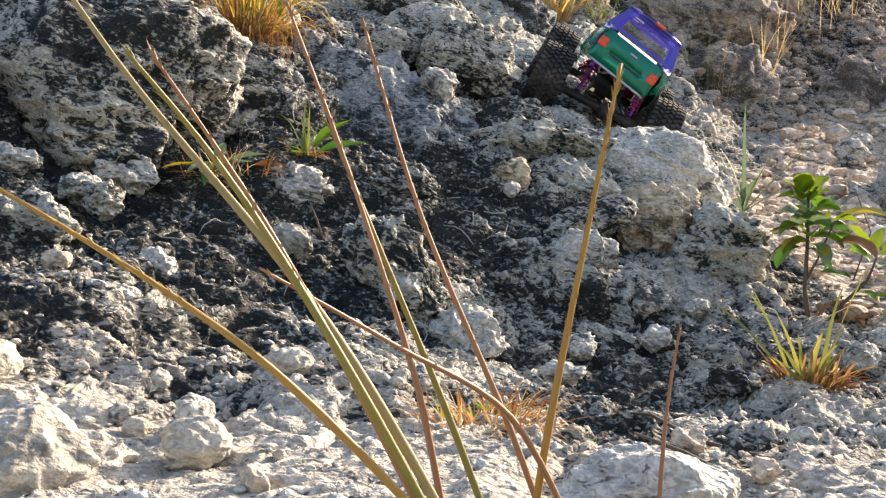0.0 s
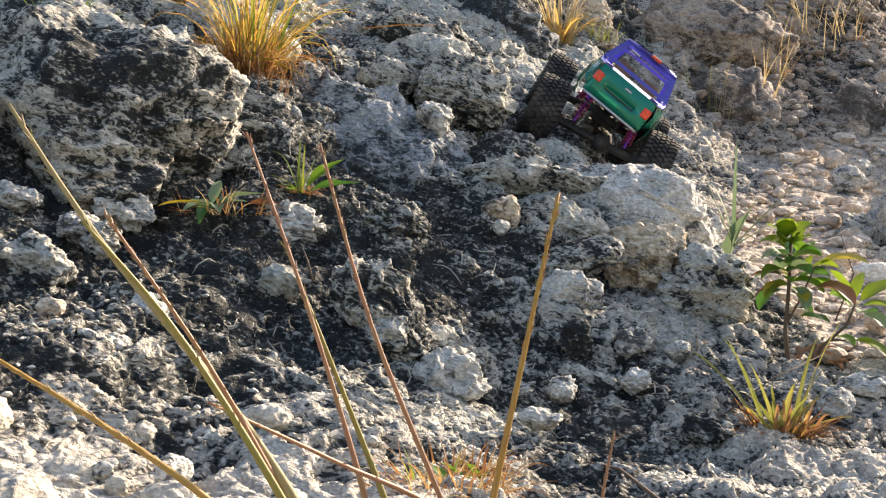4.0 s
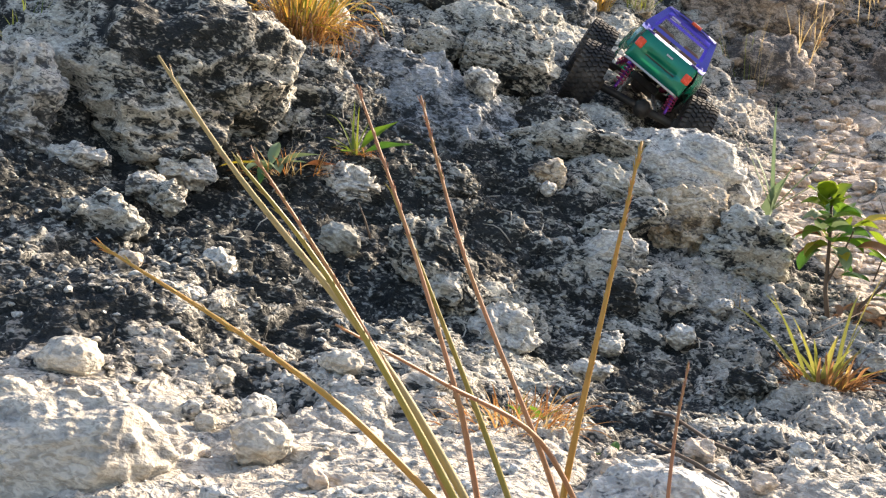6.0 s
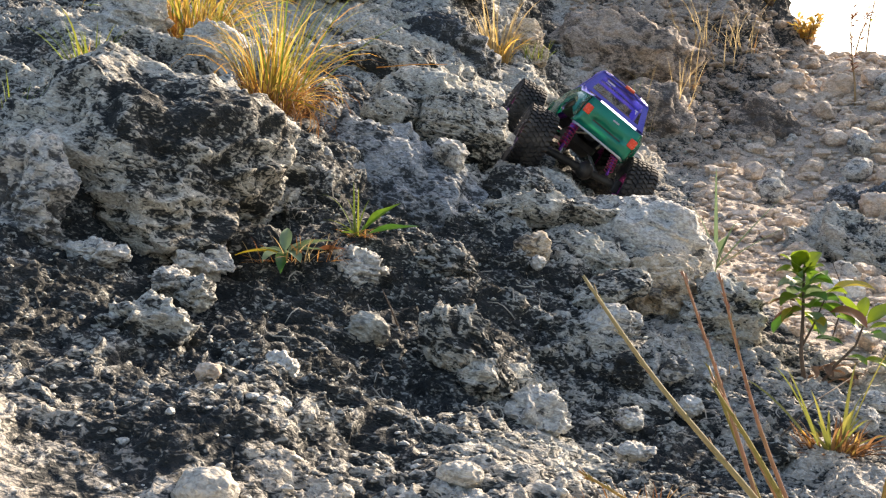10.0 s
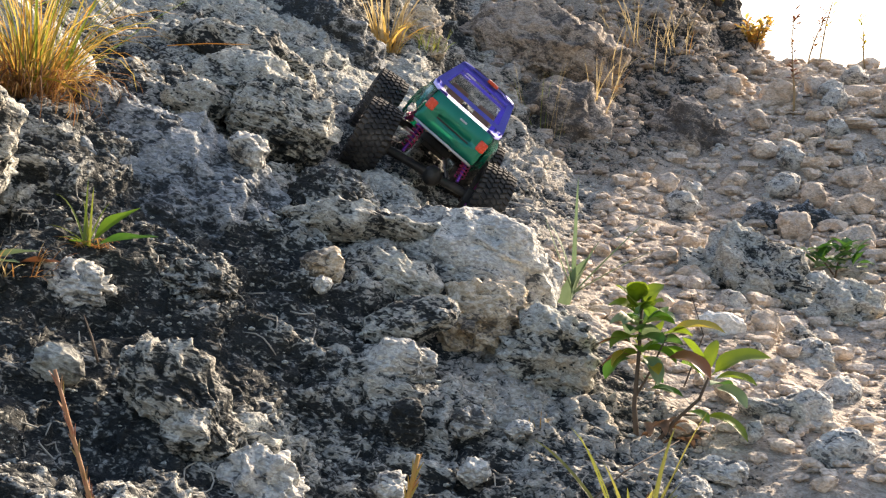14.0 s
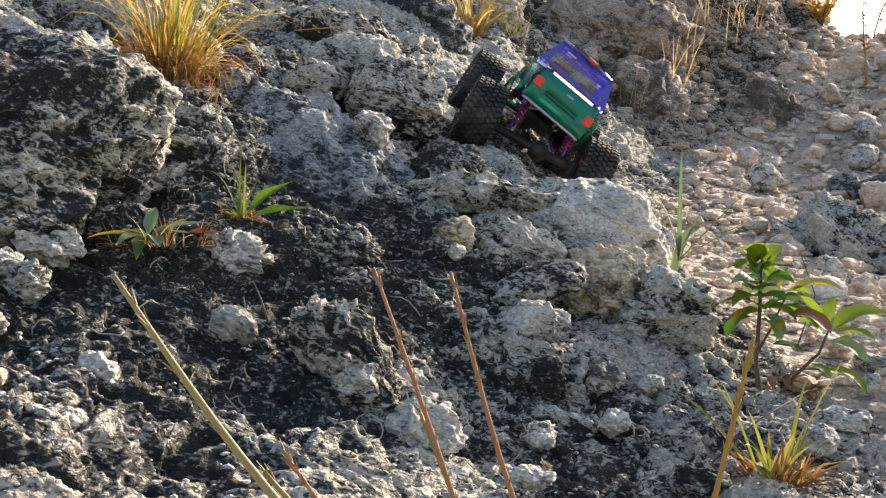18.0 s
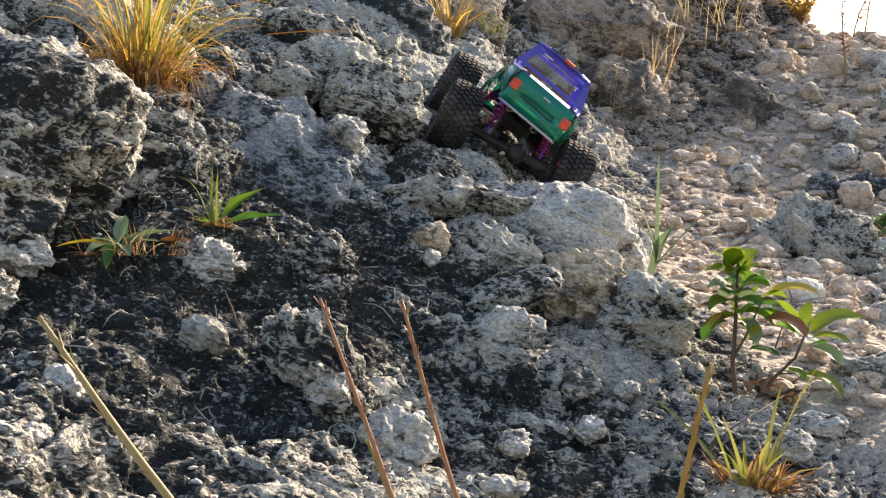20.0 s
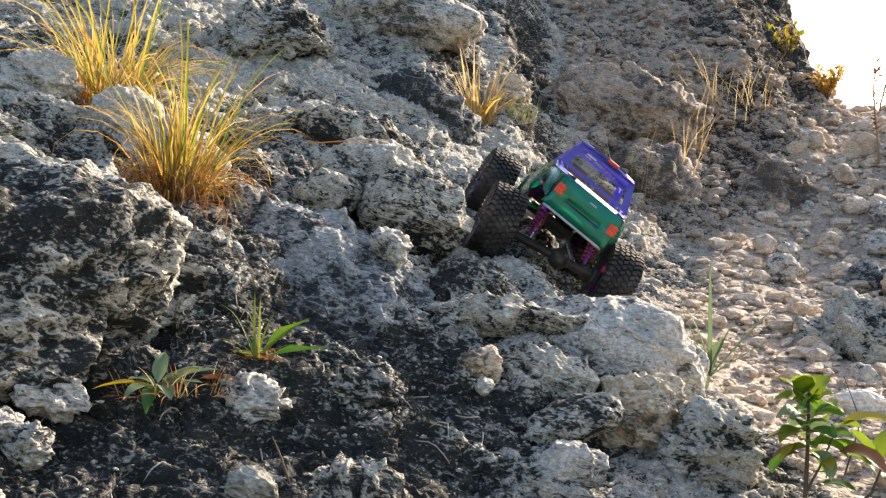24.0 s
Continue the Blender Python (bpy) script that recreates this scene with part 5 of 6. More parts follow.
# ---- plants ----
def leafy(name, cols, trans=0.45, rough=0.55, stripe=90.0):
    """Thin plant tissue that lets light through; cols are the shades that single blades take."""
    m, nt, b, node, link = mat(name)
    geo = node("NewGeometry")
    n = node("TexNoise", Scale=stripe, Detail=3.0)
    link(geo.outputs["Position"], n.inputs["Vector"])
    add = node("Math", op="MULTIPLY_ADD")
    link(n.outputs[0], add.inputs[0])
    add.inputs[1].default_value = 0.35
    sub = node("Math", op="MULTIPLY_ADD")
    link(geo.outputs["Random Per Island"], sub.inputs[0])
    sub.inputs[1].default_value, sub.inputs[2].default_value = 0.75, -0.04
    link(sub.outputs[0], add.inputs[2])
    k = len(cols)
    c = ramp(nt, add.outputs[0], tuple((0.1 + 0.8 * i / max(1, k - 1), col) for i, col in enumerate(cols)))
    link(c, b.inputs["Base Color"])
    b.inputs["Roughness"].default_value = rough
    tr = node("BsdfTranslucent")
    link(c, tr.inputs["Color"])
    mix = node("MixShader")
    mix.inputs[0].default_value = trans
    link(b.outputs[0], mix.inputs[1])
    link(tr.outputs[0], mix.inputs[2])
    link(mix.outputs[0], nt.nodes["Material Output"].inputs[0])
    return m


M_GRASS_GREEN = leafy("green_grass", ((0.10, 0.16, 0.02), (0.18, 0.25, 0.03), (0.34, 0.34, 0.05)))
M_GRASS_GOLD = leafy("golden_grass", ((0.48, 0.23, 0.05), (0.62, 0.37, 0.08), (0.56, 0.40, 0.12), (0.40, 0.33, 0.07)), 0.6)
M_GRASS_LIME = leafy("yellow_green_grass", ((0.24, 0.24, 0.04), (0.38, 0.32, 0.06), (0.46, 0.33, 0.08)), 0.6)
M_GRASS_RUST = leafy("rusty_dead_grass", ((0.30, 0.12, 0.04), (0.42, 0.20, 0.06), (0.5, 0.32, 0.12)))
M_GRASS_BROWN = leafy("brown_dead_grass", ((0.12, 0.06, 0.03), (0.22, 0.11, 0.045), (0.34, 0.19, 0.08)))
M_SPIKY = leafy("olive_green_blade", ((0.12, 0.15, 0.03), (0.22, 0.23, 0.05), (0.36, 0.32, 0.08)))
M_GRASS_STRAW = leafy("straw", ((0.55, 0.42, 0.2), (0.66, 0.52, 0.28), (0.45, 0.33, 0.14)))
M_LEAF = leafy("broad_green_leaf", ((0.03, 0.09, 0.02), (0.06, 0.16, 0.025), (0.14, 0.27, 0.03)), 0.35, 0.35)
M_LEAF_BRIGHT = leafy("bright_green_leaf", ((0.09, 0.19, 0.02), (0.15, 0.28, 0.03), (0.27, 0.34, 0.04)), 0.45, 0.35)
M_LEAF_RED = leafy("reddish_brown_leaf", ((0.13, 0.05, 0.03), (0.22, 0.09, 0.04), (0.3, 0.15, 0.05)), 0.3, 0.4)
M_LEAF_YELLOW = leafy("yellowing_leaf", ((0.35, 0.24, 0.02), (0.42, 0.33, 0.03), (0.25, 0.33, 0.03)), 0.45, 0.4)
M_LEAF_FRESH = leafy("fresh_yellow_green_leaf", ((0.12, 0.20, 0.015), (0.19, 0.27, 0.02), (0.28, 0.33, 0.03)), 0.5, 0.4)
M_LEAF_WITHERED = leafy("withered_brown_leaf", ((0.10, 0.06, 0.04), (0.17, 0.10, 0.06), (0.24, 0.15, 0.09)), 0.2, 0.7)
M_LEAF_BLUE = leafy("dull_green_leaf", ((0.13, 0.20, 0.10), (0.20, 0.28, 0.14), (0.27, 0.33, 0.18)), 0.3, 0.5)
M_STEM_RED = leafy("reddish_stem", ((0.33, 0.13, 0.08), (0.40, 0.20, 0.11), (0.32, 0.26, 0.09)), 0.2, 0.5, 40)
M_STEM_GREEN = leafy("yellow_green_stem", ((0.17, 0.16, 0.035), (0.28, 0.24, 0.05), (0.34, 0.23, 0.08)), 0.2, 0.5, 40)
M_STEM_ORANGE = leafy("orange_stem", ((0.42, 0.17, 0.05), (0.45, 0.26, 0.06), (0.34, 0.29, 0.06)), 0.2, 0.5, 40)
M_ROOT = leafy("pale_rootlet", ((0.30, 0.27, 0.22), (0.42, 0.39, 0.33), (0.5, 0.47, 0.4)), 0.0, 0.8, 60)
M_TWIG = leafy("grey_brown_twig", ((0.07, 0.05, 0.035), (0.13, 0.09, 0.06), (0.18, 0.13, 0.09)), 0.0, 0.8, 60)
M_STEM_STRAWY = leafy("pale_brown_stem", ((0.36, 0.20, 0.12), (0.36, 0.28, 0.13), (0.29, 0.28, 0.08)), 0.15, 0.6, 40)


def blade(bm, base, heading, lean, length, width, droop, seg=7, fold=0.25, twist=0.0):
    """A grass blade from base: leans out at an angle towards heading and droops (radians over its length)."""
    p, el = Vector(base), math.pi / 2 - lean
    h = Vector((math.cos(heading), math.sin(heading), 0))
    side = Vector((-h.y, h.x, 0))
    rows, step = [], length / seg
    for i in range(seg + 1):
        t = i / seg
        w = width * (1 - t) ** 0.6 * (0.6 + 0.4 * min(1, t * 4))
        a = el - droop * t * t
        up = Vector((-h.x * math.sin(a), -h.y * math.sin(a), math.cos(a)))
        sd = (side * math.cos(twist * t) + up * math.sin(twist * t))
        rows.append((bm.verts.new(p - sd * w / 2 + up * fold * w), bm.verts.new(p), bm.verts.new(p + sd * w / 2 + up * fold * w)))
        p = p + step * (h * math.cos(a) + Vector((0, 0, math.sin(a))))
    for a, b in zip(rows, rows[1:]):
        for k in (0, 1):
            bm.faces.new((a[k], a[k + 1], b[k + 1], b[k])).smooth = True
    return p


def leaf(bm, base, heading, lean, length, width, droop=0.5, fold=0.2, stalk=0.12, roll=0.0):
    """A broad leaf with a stalk, a folded midrib and a pointed tip."""
    p, el = Vector(base), math.pi / 2 - lean
    h = Vector((math.cos(heading), math.sin(heading), 0))
    side = Vector((-h.y, h.x, 0))
    rows, seg = [], 10
    for i in range(seg + 1):
        t = i / seg
        s = max(0.0, (t - stalk) / (1 - stalk))
        w = width * (max(0.04, math.sin(math.pi * s**0.8) ** 0.85) if t > stalk else 0.05)
        a = el - droop * t
        up = Vector((-h.x * math.sin(a), -h.y * math.sin(a), math.cos(a)))
        sd = side * math.cos(roll) + up * math.sin(roll)
        wave = 0.06 * w * math.sin(9 * t)
        rows.append([bm.verts.new(p + sd * (w / 2) * k + up * (fold * abs(k) * w + wave * k)) for k in (-1, -0.5, 0, 0.5, 1)])
        p = p + length / seg * (h * math.cos(a) + Vector((0, 0, math.sin(a))))
    for a, b in zip(rows, rows[1:]):
        for k in range(4):
            bm.faces.new((a[k], a[k + 1], b[k + 1], b[k])).smooth = True


def tuft(name, x, y, z, kinds, label, seed, category="grass"):
    """A clump: kinds are rows of (part name, material, count, length, width, lean, droop, radius)."""
    r = random.Random(seed)
    root = new(name)
    root.location = (x, y, z)
    tagged(root, label, category)
    for pname, m, n, length, width, lean, droop, rad in kinds:
        bm = bmesh.new()
        for _ in range(n):
            a, d = r.uniform(0, 2 * math.pi), rad * math.sqrt(r.random())
            off = a + r.uniform(-0.9, 0.9)
            blade(bm, (d * math.cos(a), d * math.sin(a), -0.01), off, lean * r.uniform(0.2, 1.25), length * r.uniform(0.5, 1.15), width * r.uniform(0.7, 1.2), droop * r.uniform(0.3, 1.4), twist=r.uniform(-1, 1))
        part(pname, bm, m, root)
    return root


def on(x, y, dz=0.0):
    return ground_at(x, y) + dz


BANK_STRAWS = ((0.54, 3.81), (0.453, 3.57), (0.707, 3.86), (0.31, 3.61), (0.64, 3.79), (0.384, 3.42))
# golden tufts on the upper slope
tuft("grass_tuft", -0.572, 1.74, 0.515, (("blade_green", M_GRASS_GREEN, 22, 0.30, 0.0036, 0.7, 0.8, 0.035), ("blade_golden", M_GRASS_GOLD, 90, 0.22, 0.0036, 0.45, 2.6, 0.035),
     ("blade_long", M_GRASS_LIME, 46, 0.27, 0.0040, 0.4, 1.0, 0.035), ("blade_curled", M_GRASS_GOLD, 80, 0.15, 0.004, 0.8, 4.2, 0.04), ("dead_grass", M_GRASS_BROWN, 200, 0.13, 0.003, 1.15, 4.4, 0.055), ("dead_straw", M_GRASS_RUST, 200, 0.13, 0.0028, 1.15, 4.2, 0.05)), "tall golden-green grass tuft lit by low sun", 1).rotation_euler = (0, radians(6), 0)
tuft("grass_tuft", -0.77, 2.10, on(-0.77, 2.10, 0.01), (("blade_green", M_GRASS_GREEN, 30, 0.28, 0.004, 0.9, 1.2, 0.05), ("blade_golden", M_GRASS_GOLD, 120, 0.25, 0.0036, 0.6, 2.4, 0.06),
     ("blade_long", M_GRASS_LIME, 44, 0.28, 0.005, 0.55, 1.2, 0.05), ("dead_grass", M_GRASS_RUST, 150, 0.13, 0.0026, 1.1, 2.8, 0.06)), "golden grass tuft behind the large boulder", 2).rotation_euler = (0, radians(8), 0)
tuft("grass_tuft", -0.845, 1.66, on(-0.845, 1.66), (("blade_green", M_GRASS_GREEN, 26, 0.11, 0.005, 0.6, 0.8, 0.025), ("dead_grass", M_GRASS_RUST, 40, 0.06, 0.0025, 1.1, 1.8, 0.04)), "small green grass clump with dead brown leaves", 3)
tuft("grass_tuft", -0.90, 1.44, on(-0.90, 1.44), (("blade_green", M_GRASS_GREEN, 26, 0.10, 0.004, 0.8, 0.9, 0.03), ("dead_grass", M_GRASS_STRAW, 14, 0.07, 0.003, 0.9, 1.2, 0.03)), "spreading green grass clump beside the pale boulder", 4)
tuft("grass_tuft", -0.145, 3.0, on(-0.145, 3.0), (("blade_golden", M_GRASS_STRAW, 34, 0.20, 0.007, 0.35, 0.6, 0.03), ("dead_grass", M_GRASS_GOLD, 50, 0.12, 0.006, 0.7, 1.8, 0.035)), "orange and straw-coloured grass tuft", 5)
tuft("grass_tuft", 0.245, 3.30, 0.60, (("dead_grass", M_GRASS_STRAW, 26, 0.27, 0.0022, 0.22, 0.35, 0.06), ("blade_green", M_GRASS_GREEN, 36, 0.22, 0.0022, 0.3, 0.5, 0.07)), "dry wispy grass against the outcrop", 6)
tuft("grass_tuft", 0.62, 3.86, on(0.62, 3.86), (("dead_grass", M_GRASS_STRAW, 30, 0.20, 0.003, 0.7, 0.9, 0.07),), "dry straw grass on the upper outcrop", 7)
tuft("grass_tuft", 0.115, 1.53, on(0.115, 1.53), (("dead_grass", M_GRASS_GOLD, 12, 0.035, 0.0018, 0.5, 0.7, 0.008),), "tiny dry grass sprig on the rock", 8)
tuft("grass_tuft", -0.05, 3.10, on(-0.05, 3.1), (("blade_green", M_GRASS_GREEN, 30, 0.07, 0.003, 0.7, 0.8, 0.05),), "low dull green grass above the slope", 12)
# sparse straws on the bank above the gully
for k, (x, y) in enumerate(BANK_STRAWS):
    tuft("grass_tuft", x, y, on(x, y), (("straw", M_GRASS_STRAW, 7 + k % 3 * 4, 0.20, 0.0026, 0.5, 0.9, 0.05), ("dead_grass", M_GRASS_RUST, 14, 0.08, 0.003, 1.0, 1.2, 0.05)), "sparse dry straws on the earthy bank", 40 + k)["group"] = "straws on the bank"
# low plant with rusty base
tuft("spiky_plant", 0.203, 1.318, on(0.203, 1.318), (("long_leaf", M_SPIKY, 20, 0.15, 0.009, 1.05, 0.5, 0.022), ("dead_grass", M_GRASS_BROWN, 110, 0.055, 0.0055, 1.15, 0.9, 0.04), ("short_leaf", M_GRASS_GOLD, 16, 0.04, 0.008, 0.8, 0.4, 0.03)), "spiky yellow-green plant with a rusty dead base", 9, "plant")
# dead grass by the stems
tuft("dead_grass", -0.125, 0.83, on(-0.125, 0.83, 0.004), (("dead_grass", M_GRASS_RUST, 190, 0.05, 0.0026, 1.15, 1.4, 0.055), ("straw", M_GRASS_STRAW, 110, 0.045, 0.0020, 1.2, 1.4, 0.055), ("blade_green", M_GRASS_GREEN, 14, 0.04, 0.004, 0.9, 0.4, 0.035)), "flattened rusty dead grass patch on pale stone", 10)


def broad_plant(name, x, y, z, leaves, label, stems=()):
    root = new(name)
    root.location = (x, y, z)
    tagged(root, label, "plant")
    for pts, r0 in stems:
        bm = bmesh.new()
        tube(bm, pts, [r0 * (1 - 0.5 * i / (len(pts) - 1)) for i in range(len(pts))], 7)
        part("stem", bm, M_TWIG, root)
    for base, heading, lean, length, width, droop, m, roll in leaves:
        bm = bmesh.new()
        leaf(bm, base, radians(heading), radians(lean), length, width, droop, roll=roll)
        part("leaf", bm, m, root)
    return root


# rosette on the dark slope, with a red dead leaf beside it
broad_plant("rosette_plant", -0.504, 1.365, on(-0.504, 1.365, 0.014), [((0, 0, 0), a, l, n * 1.15, w * 1.45, d, m, 0.0) for a, l, n, w, d, m in (
    (10, 62, 0.060, 0.014, 0.5, M_LEAF_BLUE), (200, 75, 0.060, 0.011, 0.6, M_LEAF_YELLOW), (240, 80, 0.045, 0.014, 0.9, M_LEAF_BLUE), (300, 80, 0.048, 0.013, 0.9, M_LEAF_BLUE),
    (90, 30, 0.045, 0.012, 0.5, M_LEAF_BLUE), (40, 55, 0.052, 0.013, 0.6, M_LEAF_BLUE), (340, 75, 0.05, 0.012, 0.4, M_LEAF_BLUE), (270, 88, 0.05, 0.012, 1.2, M_LEAF), (150, 60, 0.04, 0.011, 0.8, M_LEAF_BLUE))],
    "dull green rosette weed rooted in the rock")
bm = bmesh.new()
leaf(bm, (0, 0, 0), 0.0, 1.5, 0.050, 0.022, 0.1)
_rl = part("fallen_leaf", bm, M_LEAF_RED)
_rl.location = (-0.475, 1.405, on(-0.455, 1.405, 0.006))
tagged(_rl, "fallen dark red leaf on the rock", "leaf")
_gp = broad_plant("broadleaf_sprout", -0.412, 1.475, on(-0.412, 1.475, 0.004), [((0, 0, 0), -8, 48, 0.075, 0.032, 0.25, M_LEAF_BRIGHT, 0.0), ((0.006, -0.004, 0), -18, 80, 0.085, 0.028, 0.15, M_LEAF, 0.0), ((0, 0, 0), 165, 70, 0.03, 0.013, 0.5, M_LEAF_BRIGHT, 0.0), ((0, 0, 0), 30, 40, 0.045, 0.012, 0.4, M_LEAF, 0.0)], "sprout with broad bright leaves and thin grass blades")
bm = bmesh.new()
r5 = random.Random(31)
for a, le, ln, dr in ((95, 8, 0.085, 0.2), (80, 4, 0.075, 0.1), (140, 28, 0.10, 1.2), (120, 15, 0.07, 0.9), (60, 25, 0.07, 0.5), (190, 50, 0.06, 0.9), (230, 60, 0.05, 1.4), (20, 55, 0.05, 1.0)):
    blade(bm, (r5.uniform(-0.006, 0.006), r5.uniform(-0.006, 0.006), -0.004), radians(a), radians(le), ln, 0.0042, dr)
part("grass", bm, M_GRASS_GREEN, _gp)
bm = bmesh.new()
for _ in range(30):
    blade(bm, (r5.uniform(-0.02, 0.02), r5.uniform(-0.012, 0.012), -0.004), r5.uniform(0, 6.28), r5.uniform(0.8, 1.4), r5.uniform(0.02, 0.05), 0.0022, r5.uniform(0.5, 2))
part("dead_grass", bm, M_GRASS_RUST, _gp)

tuft("dead_grass", -0.49, 1.385, on(-0.49, 1.385, 0.004), (("dead_grass", M_GRASS_RUST, 70, 0.045, 0.0022, 1.2, 1.0, 0.06), ("straw", M_GRASS_STRAW, 20, 0.05, 0.0018, 1.2, 0.8, 0.06)), "tangled rusty dead grass under the rosette weed", 14)

# pale green sprout at the gully's edge
_sp = new("gully_sprout")
_sp.location = (0.195, 2.00, on(0.195, 2.0, -0.004))
tagged(_sp, "pale green sprout with long narrow leaves in rubble", "plant")
bm = bmesh.new()
leaf(bm, (0, 0, -0.01), radians(20), radians(18), 0.11, 0.048, 0.2, 0.3, 0.0)
part("leaf_base", bm, M_LEAF_BLUE, _sp)
for a, le, ln, w, dr in ((60, 4, 0.19, 0.010, 0.05), (170, 22, 0.14, 0.009, -0.1), (5, 44, 0.18, 0.011, 0.05), (-5, 58, 0.15, 0.009, 0.2), (160, 12, 0.12, 0.013, 0.5), (20, 24, 0.10, 0.012, 0.3)):
    bm = bmesh.new()
    blade(bm, (0.012, 0.0, 0.03), radians(a), radians(le), ln, w, dr)
    part("leaf", bm, M_LEAF_BLUE, _sp)

# the leafy shrub
_lv = []
r6 = random.Random(8)
for k in range(34):   # crown of the upright shoot
    t = k / 33
    _lv.append(((0.003 + r6.uniform(-0.009, 0.009), r6.uniform(-0.008, 0.008), 0.096 + 0.074 * t), 137.5 * k + r6.uniform(-25, 25), 92 - 66 * t + r6.uniform(-14, 14), r6.uniform(0.042, 0.060) * (1 - 0.3 * t), r6.uniform(0.025, 0.033), r6.uniform(0.6, 1.7),
                M_LEAF_FRESH if t > 0.75 else r6.choice((M_LEAF, M_LEAF, M_LEAF_BRIGHT, M_LEAF_BLUE, M_LEAF_FRESH)), r6.uniform(-0.4, 0.4)))
# base, heading, lean, length, width, droop, leaf, roll: the leaning branch and the older leaves
_lv += [((0.035, -0.012, 0.130), -8, 62, 0.072, 0.030, 1.0, M_LEAF_YELLOW, 0.3), ((0.028, -0.015, 0.100), -30, 82, 0.068, 0.036, 1.1, M_LEAF_RED, 0.3), ((0.024, -0.010, 0.128), 10, 70, 0.045, 0.024, 0.8, M_LEAF_FRESH, -0.2),
        ((0.088, -0.008, 0.078), 4, 50, 0.084, 0.034, 0.9, M_LEAF_FRESH, 0.5), ((0.090, -0.008, 0.074), -25, 72, 0.058, 0.028, 0.9, M_LEAF_FRESH, 0.2), ((0.084, -0.004, 0.080), 150, 25, 0.056, 0.026, 0.4, M_LEAF_FRESH, 0.7), ((0.080, -0.004, 0.078), 170, 42, 0.062, 0.026, 0.5, M_LEAF_BRIGHT, 0.6),
        ((0.086, -0.004, 0.080), 60, 22, 0.055, 0.026, 0.6, M_LEAF_FRESH, -0.4), ((0.082, -0.006, 0.072), 120, 45, 0.050, 0.024, 0.8, M_LEAF_BRIGHT, 0.3), ((0.092, -0.010, 0.066), -40, 100, 0.052, 0.028, 0.7, M_LEAF_BLUE, 0.3), ((0.086, -0.006, 0.066), 35, 75, 0.048, 0.024, 0.9, M_LEAF, 0.0),
        ((0.078, -0.010, 0.030), -22, 92, 0.066, 0.026, 1.0, M_LEAF_FRESH, 0.3), ((0.060, -0.008, 0.034), -60, 85, 0.042, 0.020, 0.8, M_LEAF_BRIGHT, 0.1), ((0.010, -0.006, 0.062), -20, 88, 0.046, 0.024, 0.5, M_LEAF, 0.2), ((0.006, 0.004, 0.072), 40, 80, 0.040, 0.022, 0.7, M_LEAF, 0.0),
        ((-0.008, 0, 0.118), 188, 72, 0.046, 0.016, 0.8, M_LEAF_RED, 0.2), ((-0.008, 0, 0.104), 175, 88, 0.044, 0.016, 1.0, M_LEAF_RED, 0.0), ((-0.012, -0.006, 0.112), 205, 110, 0.036, 0.016, 0.8, M_LEAF_YELLOW, 0.0), ((0.012, -0.010, 0.088), -80, 70, 0.036, 0.018, 1.2, M_LEAF_YELLOW, 0.2)]
for k in range(16):   # withered leaves round the foot
    _lv.append(((r6.uniform(-0.01, 0.075), r6.uniform(-0.012, 0.012), r6.uniform(-0.002, 0.022)), r6.uniform(0, 360), r6.uniform(60, 115), r6.uniform(0.018, 0.034), r6.uniform(0.008, 0.014), r6.uniform(0.8, 1.8), M_LEAF_WITHERED, r6.uniform(-0.6, 0.6)))
broad_plant("leafy_shrub", 0.247, 1.585, on(0.247, 1.585, -0.004), _lv, "leafy green shrub with some reddish and yellow leaves", [([(0, 0, -0.02), (-0.005, 0, 0.04), (0.0, 0, 0.10), (0.004, 0, 0.172)], 0.0038), ([(0.02, 0, -0.01), (0.045, -0.004, 0.022), (0.075, -0.006, 0.050), (0.088, -0.006, 0.080)], 0.003), ([(-0.004, 0, 0.05), (0.012, -0.006, 0.08), (0.034, -0.012, 0.13)], 0.002), ([(0.055, -0.004, 0.03), (0.08, -0.010, 0.030)], 0.0015)])
# small plants
_lv = [((r6.uniform(-0.05, 0.05), r6.uniform(-0.02, 0.02), 0.01 + 0.05 * r6.random()), r6.uniform(0, 360), r6.uniform(20, 80), r6.uniform(0.032, 0.052), r6.uniform(0.015, 0.023), 0.6, (M_LEAF, M_LEAF, M_LEAF_BLUE)[k % 3], 0.0) for k in range(46)]
broad_plant("small_weed", 0.80, 2.585, on(0.80, 2.585, 0.01), _lv, "low green weed at the foot of the crusted boulder", [([(0, 0, -0.02), (0.01, 0, 0.03), (0.04, 0, 0.055)], 0.0025), ([(0, 0, 0), (-0.03, 0, 0.04)], 0.0022)])
_lv = [((r6.uniform(-0.03, 0.03), r6.uniform(-0.015, 0.015), 0.002), r6.uniform(0, 360), r6.uniform(30, 75), r6.uniform(0.018, 0.03), r6.uniform(0.008, 0.012), 0.4, (M_LEAF, M_LEAF_BRIGHT)[k % 2], 0.0) for k in range(9)]
broad_plant("small_weed", -0.105, 0.86, on(-0.105, 0.86, 0.004), _lv, "tiny green weed among dead grass")
_lv = [((r6.uniform(-0.015, 0.015), r6.uniform(-0.01, 0.01), 0.002), r6.uniform(0, 360), r6.uniform(40, 80), r6.uniform(0.015, 0.022), r6.uniform(0.007, 0.010), 0.4, M_LEAF, 0.0) for k in range(5)]
broad_plant("small_weed", -0.03, 0.80, on(-0.03, 0.80, 0.004), _lv, "tiny green weed beside a white stone")

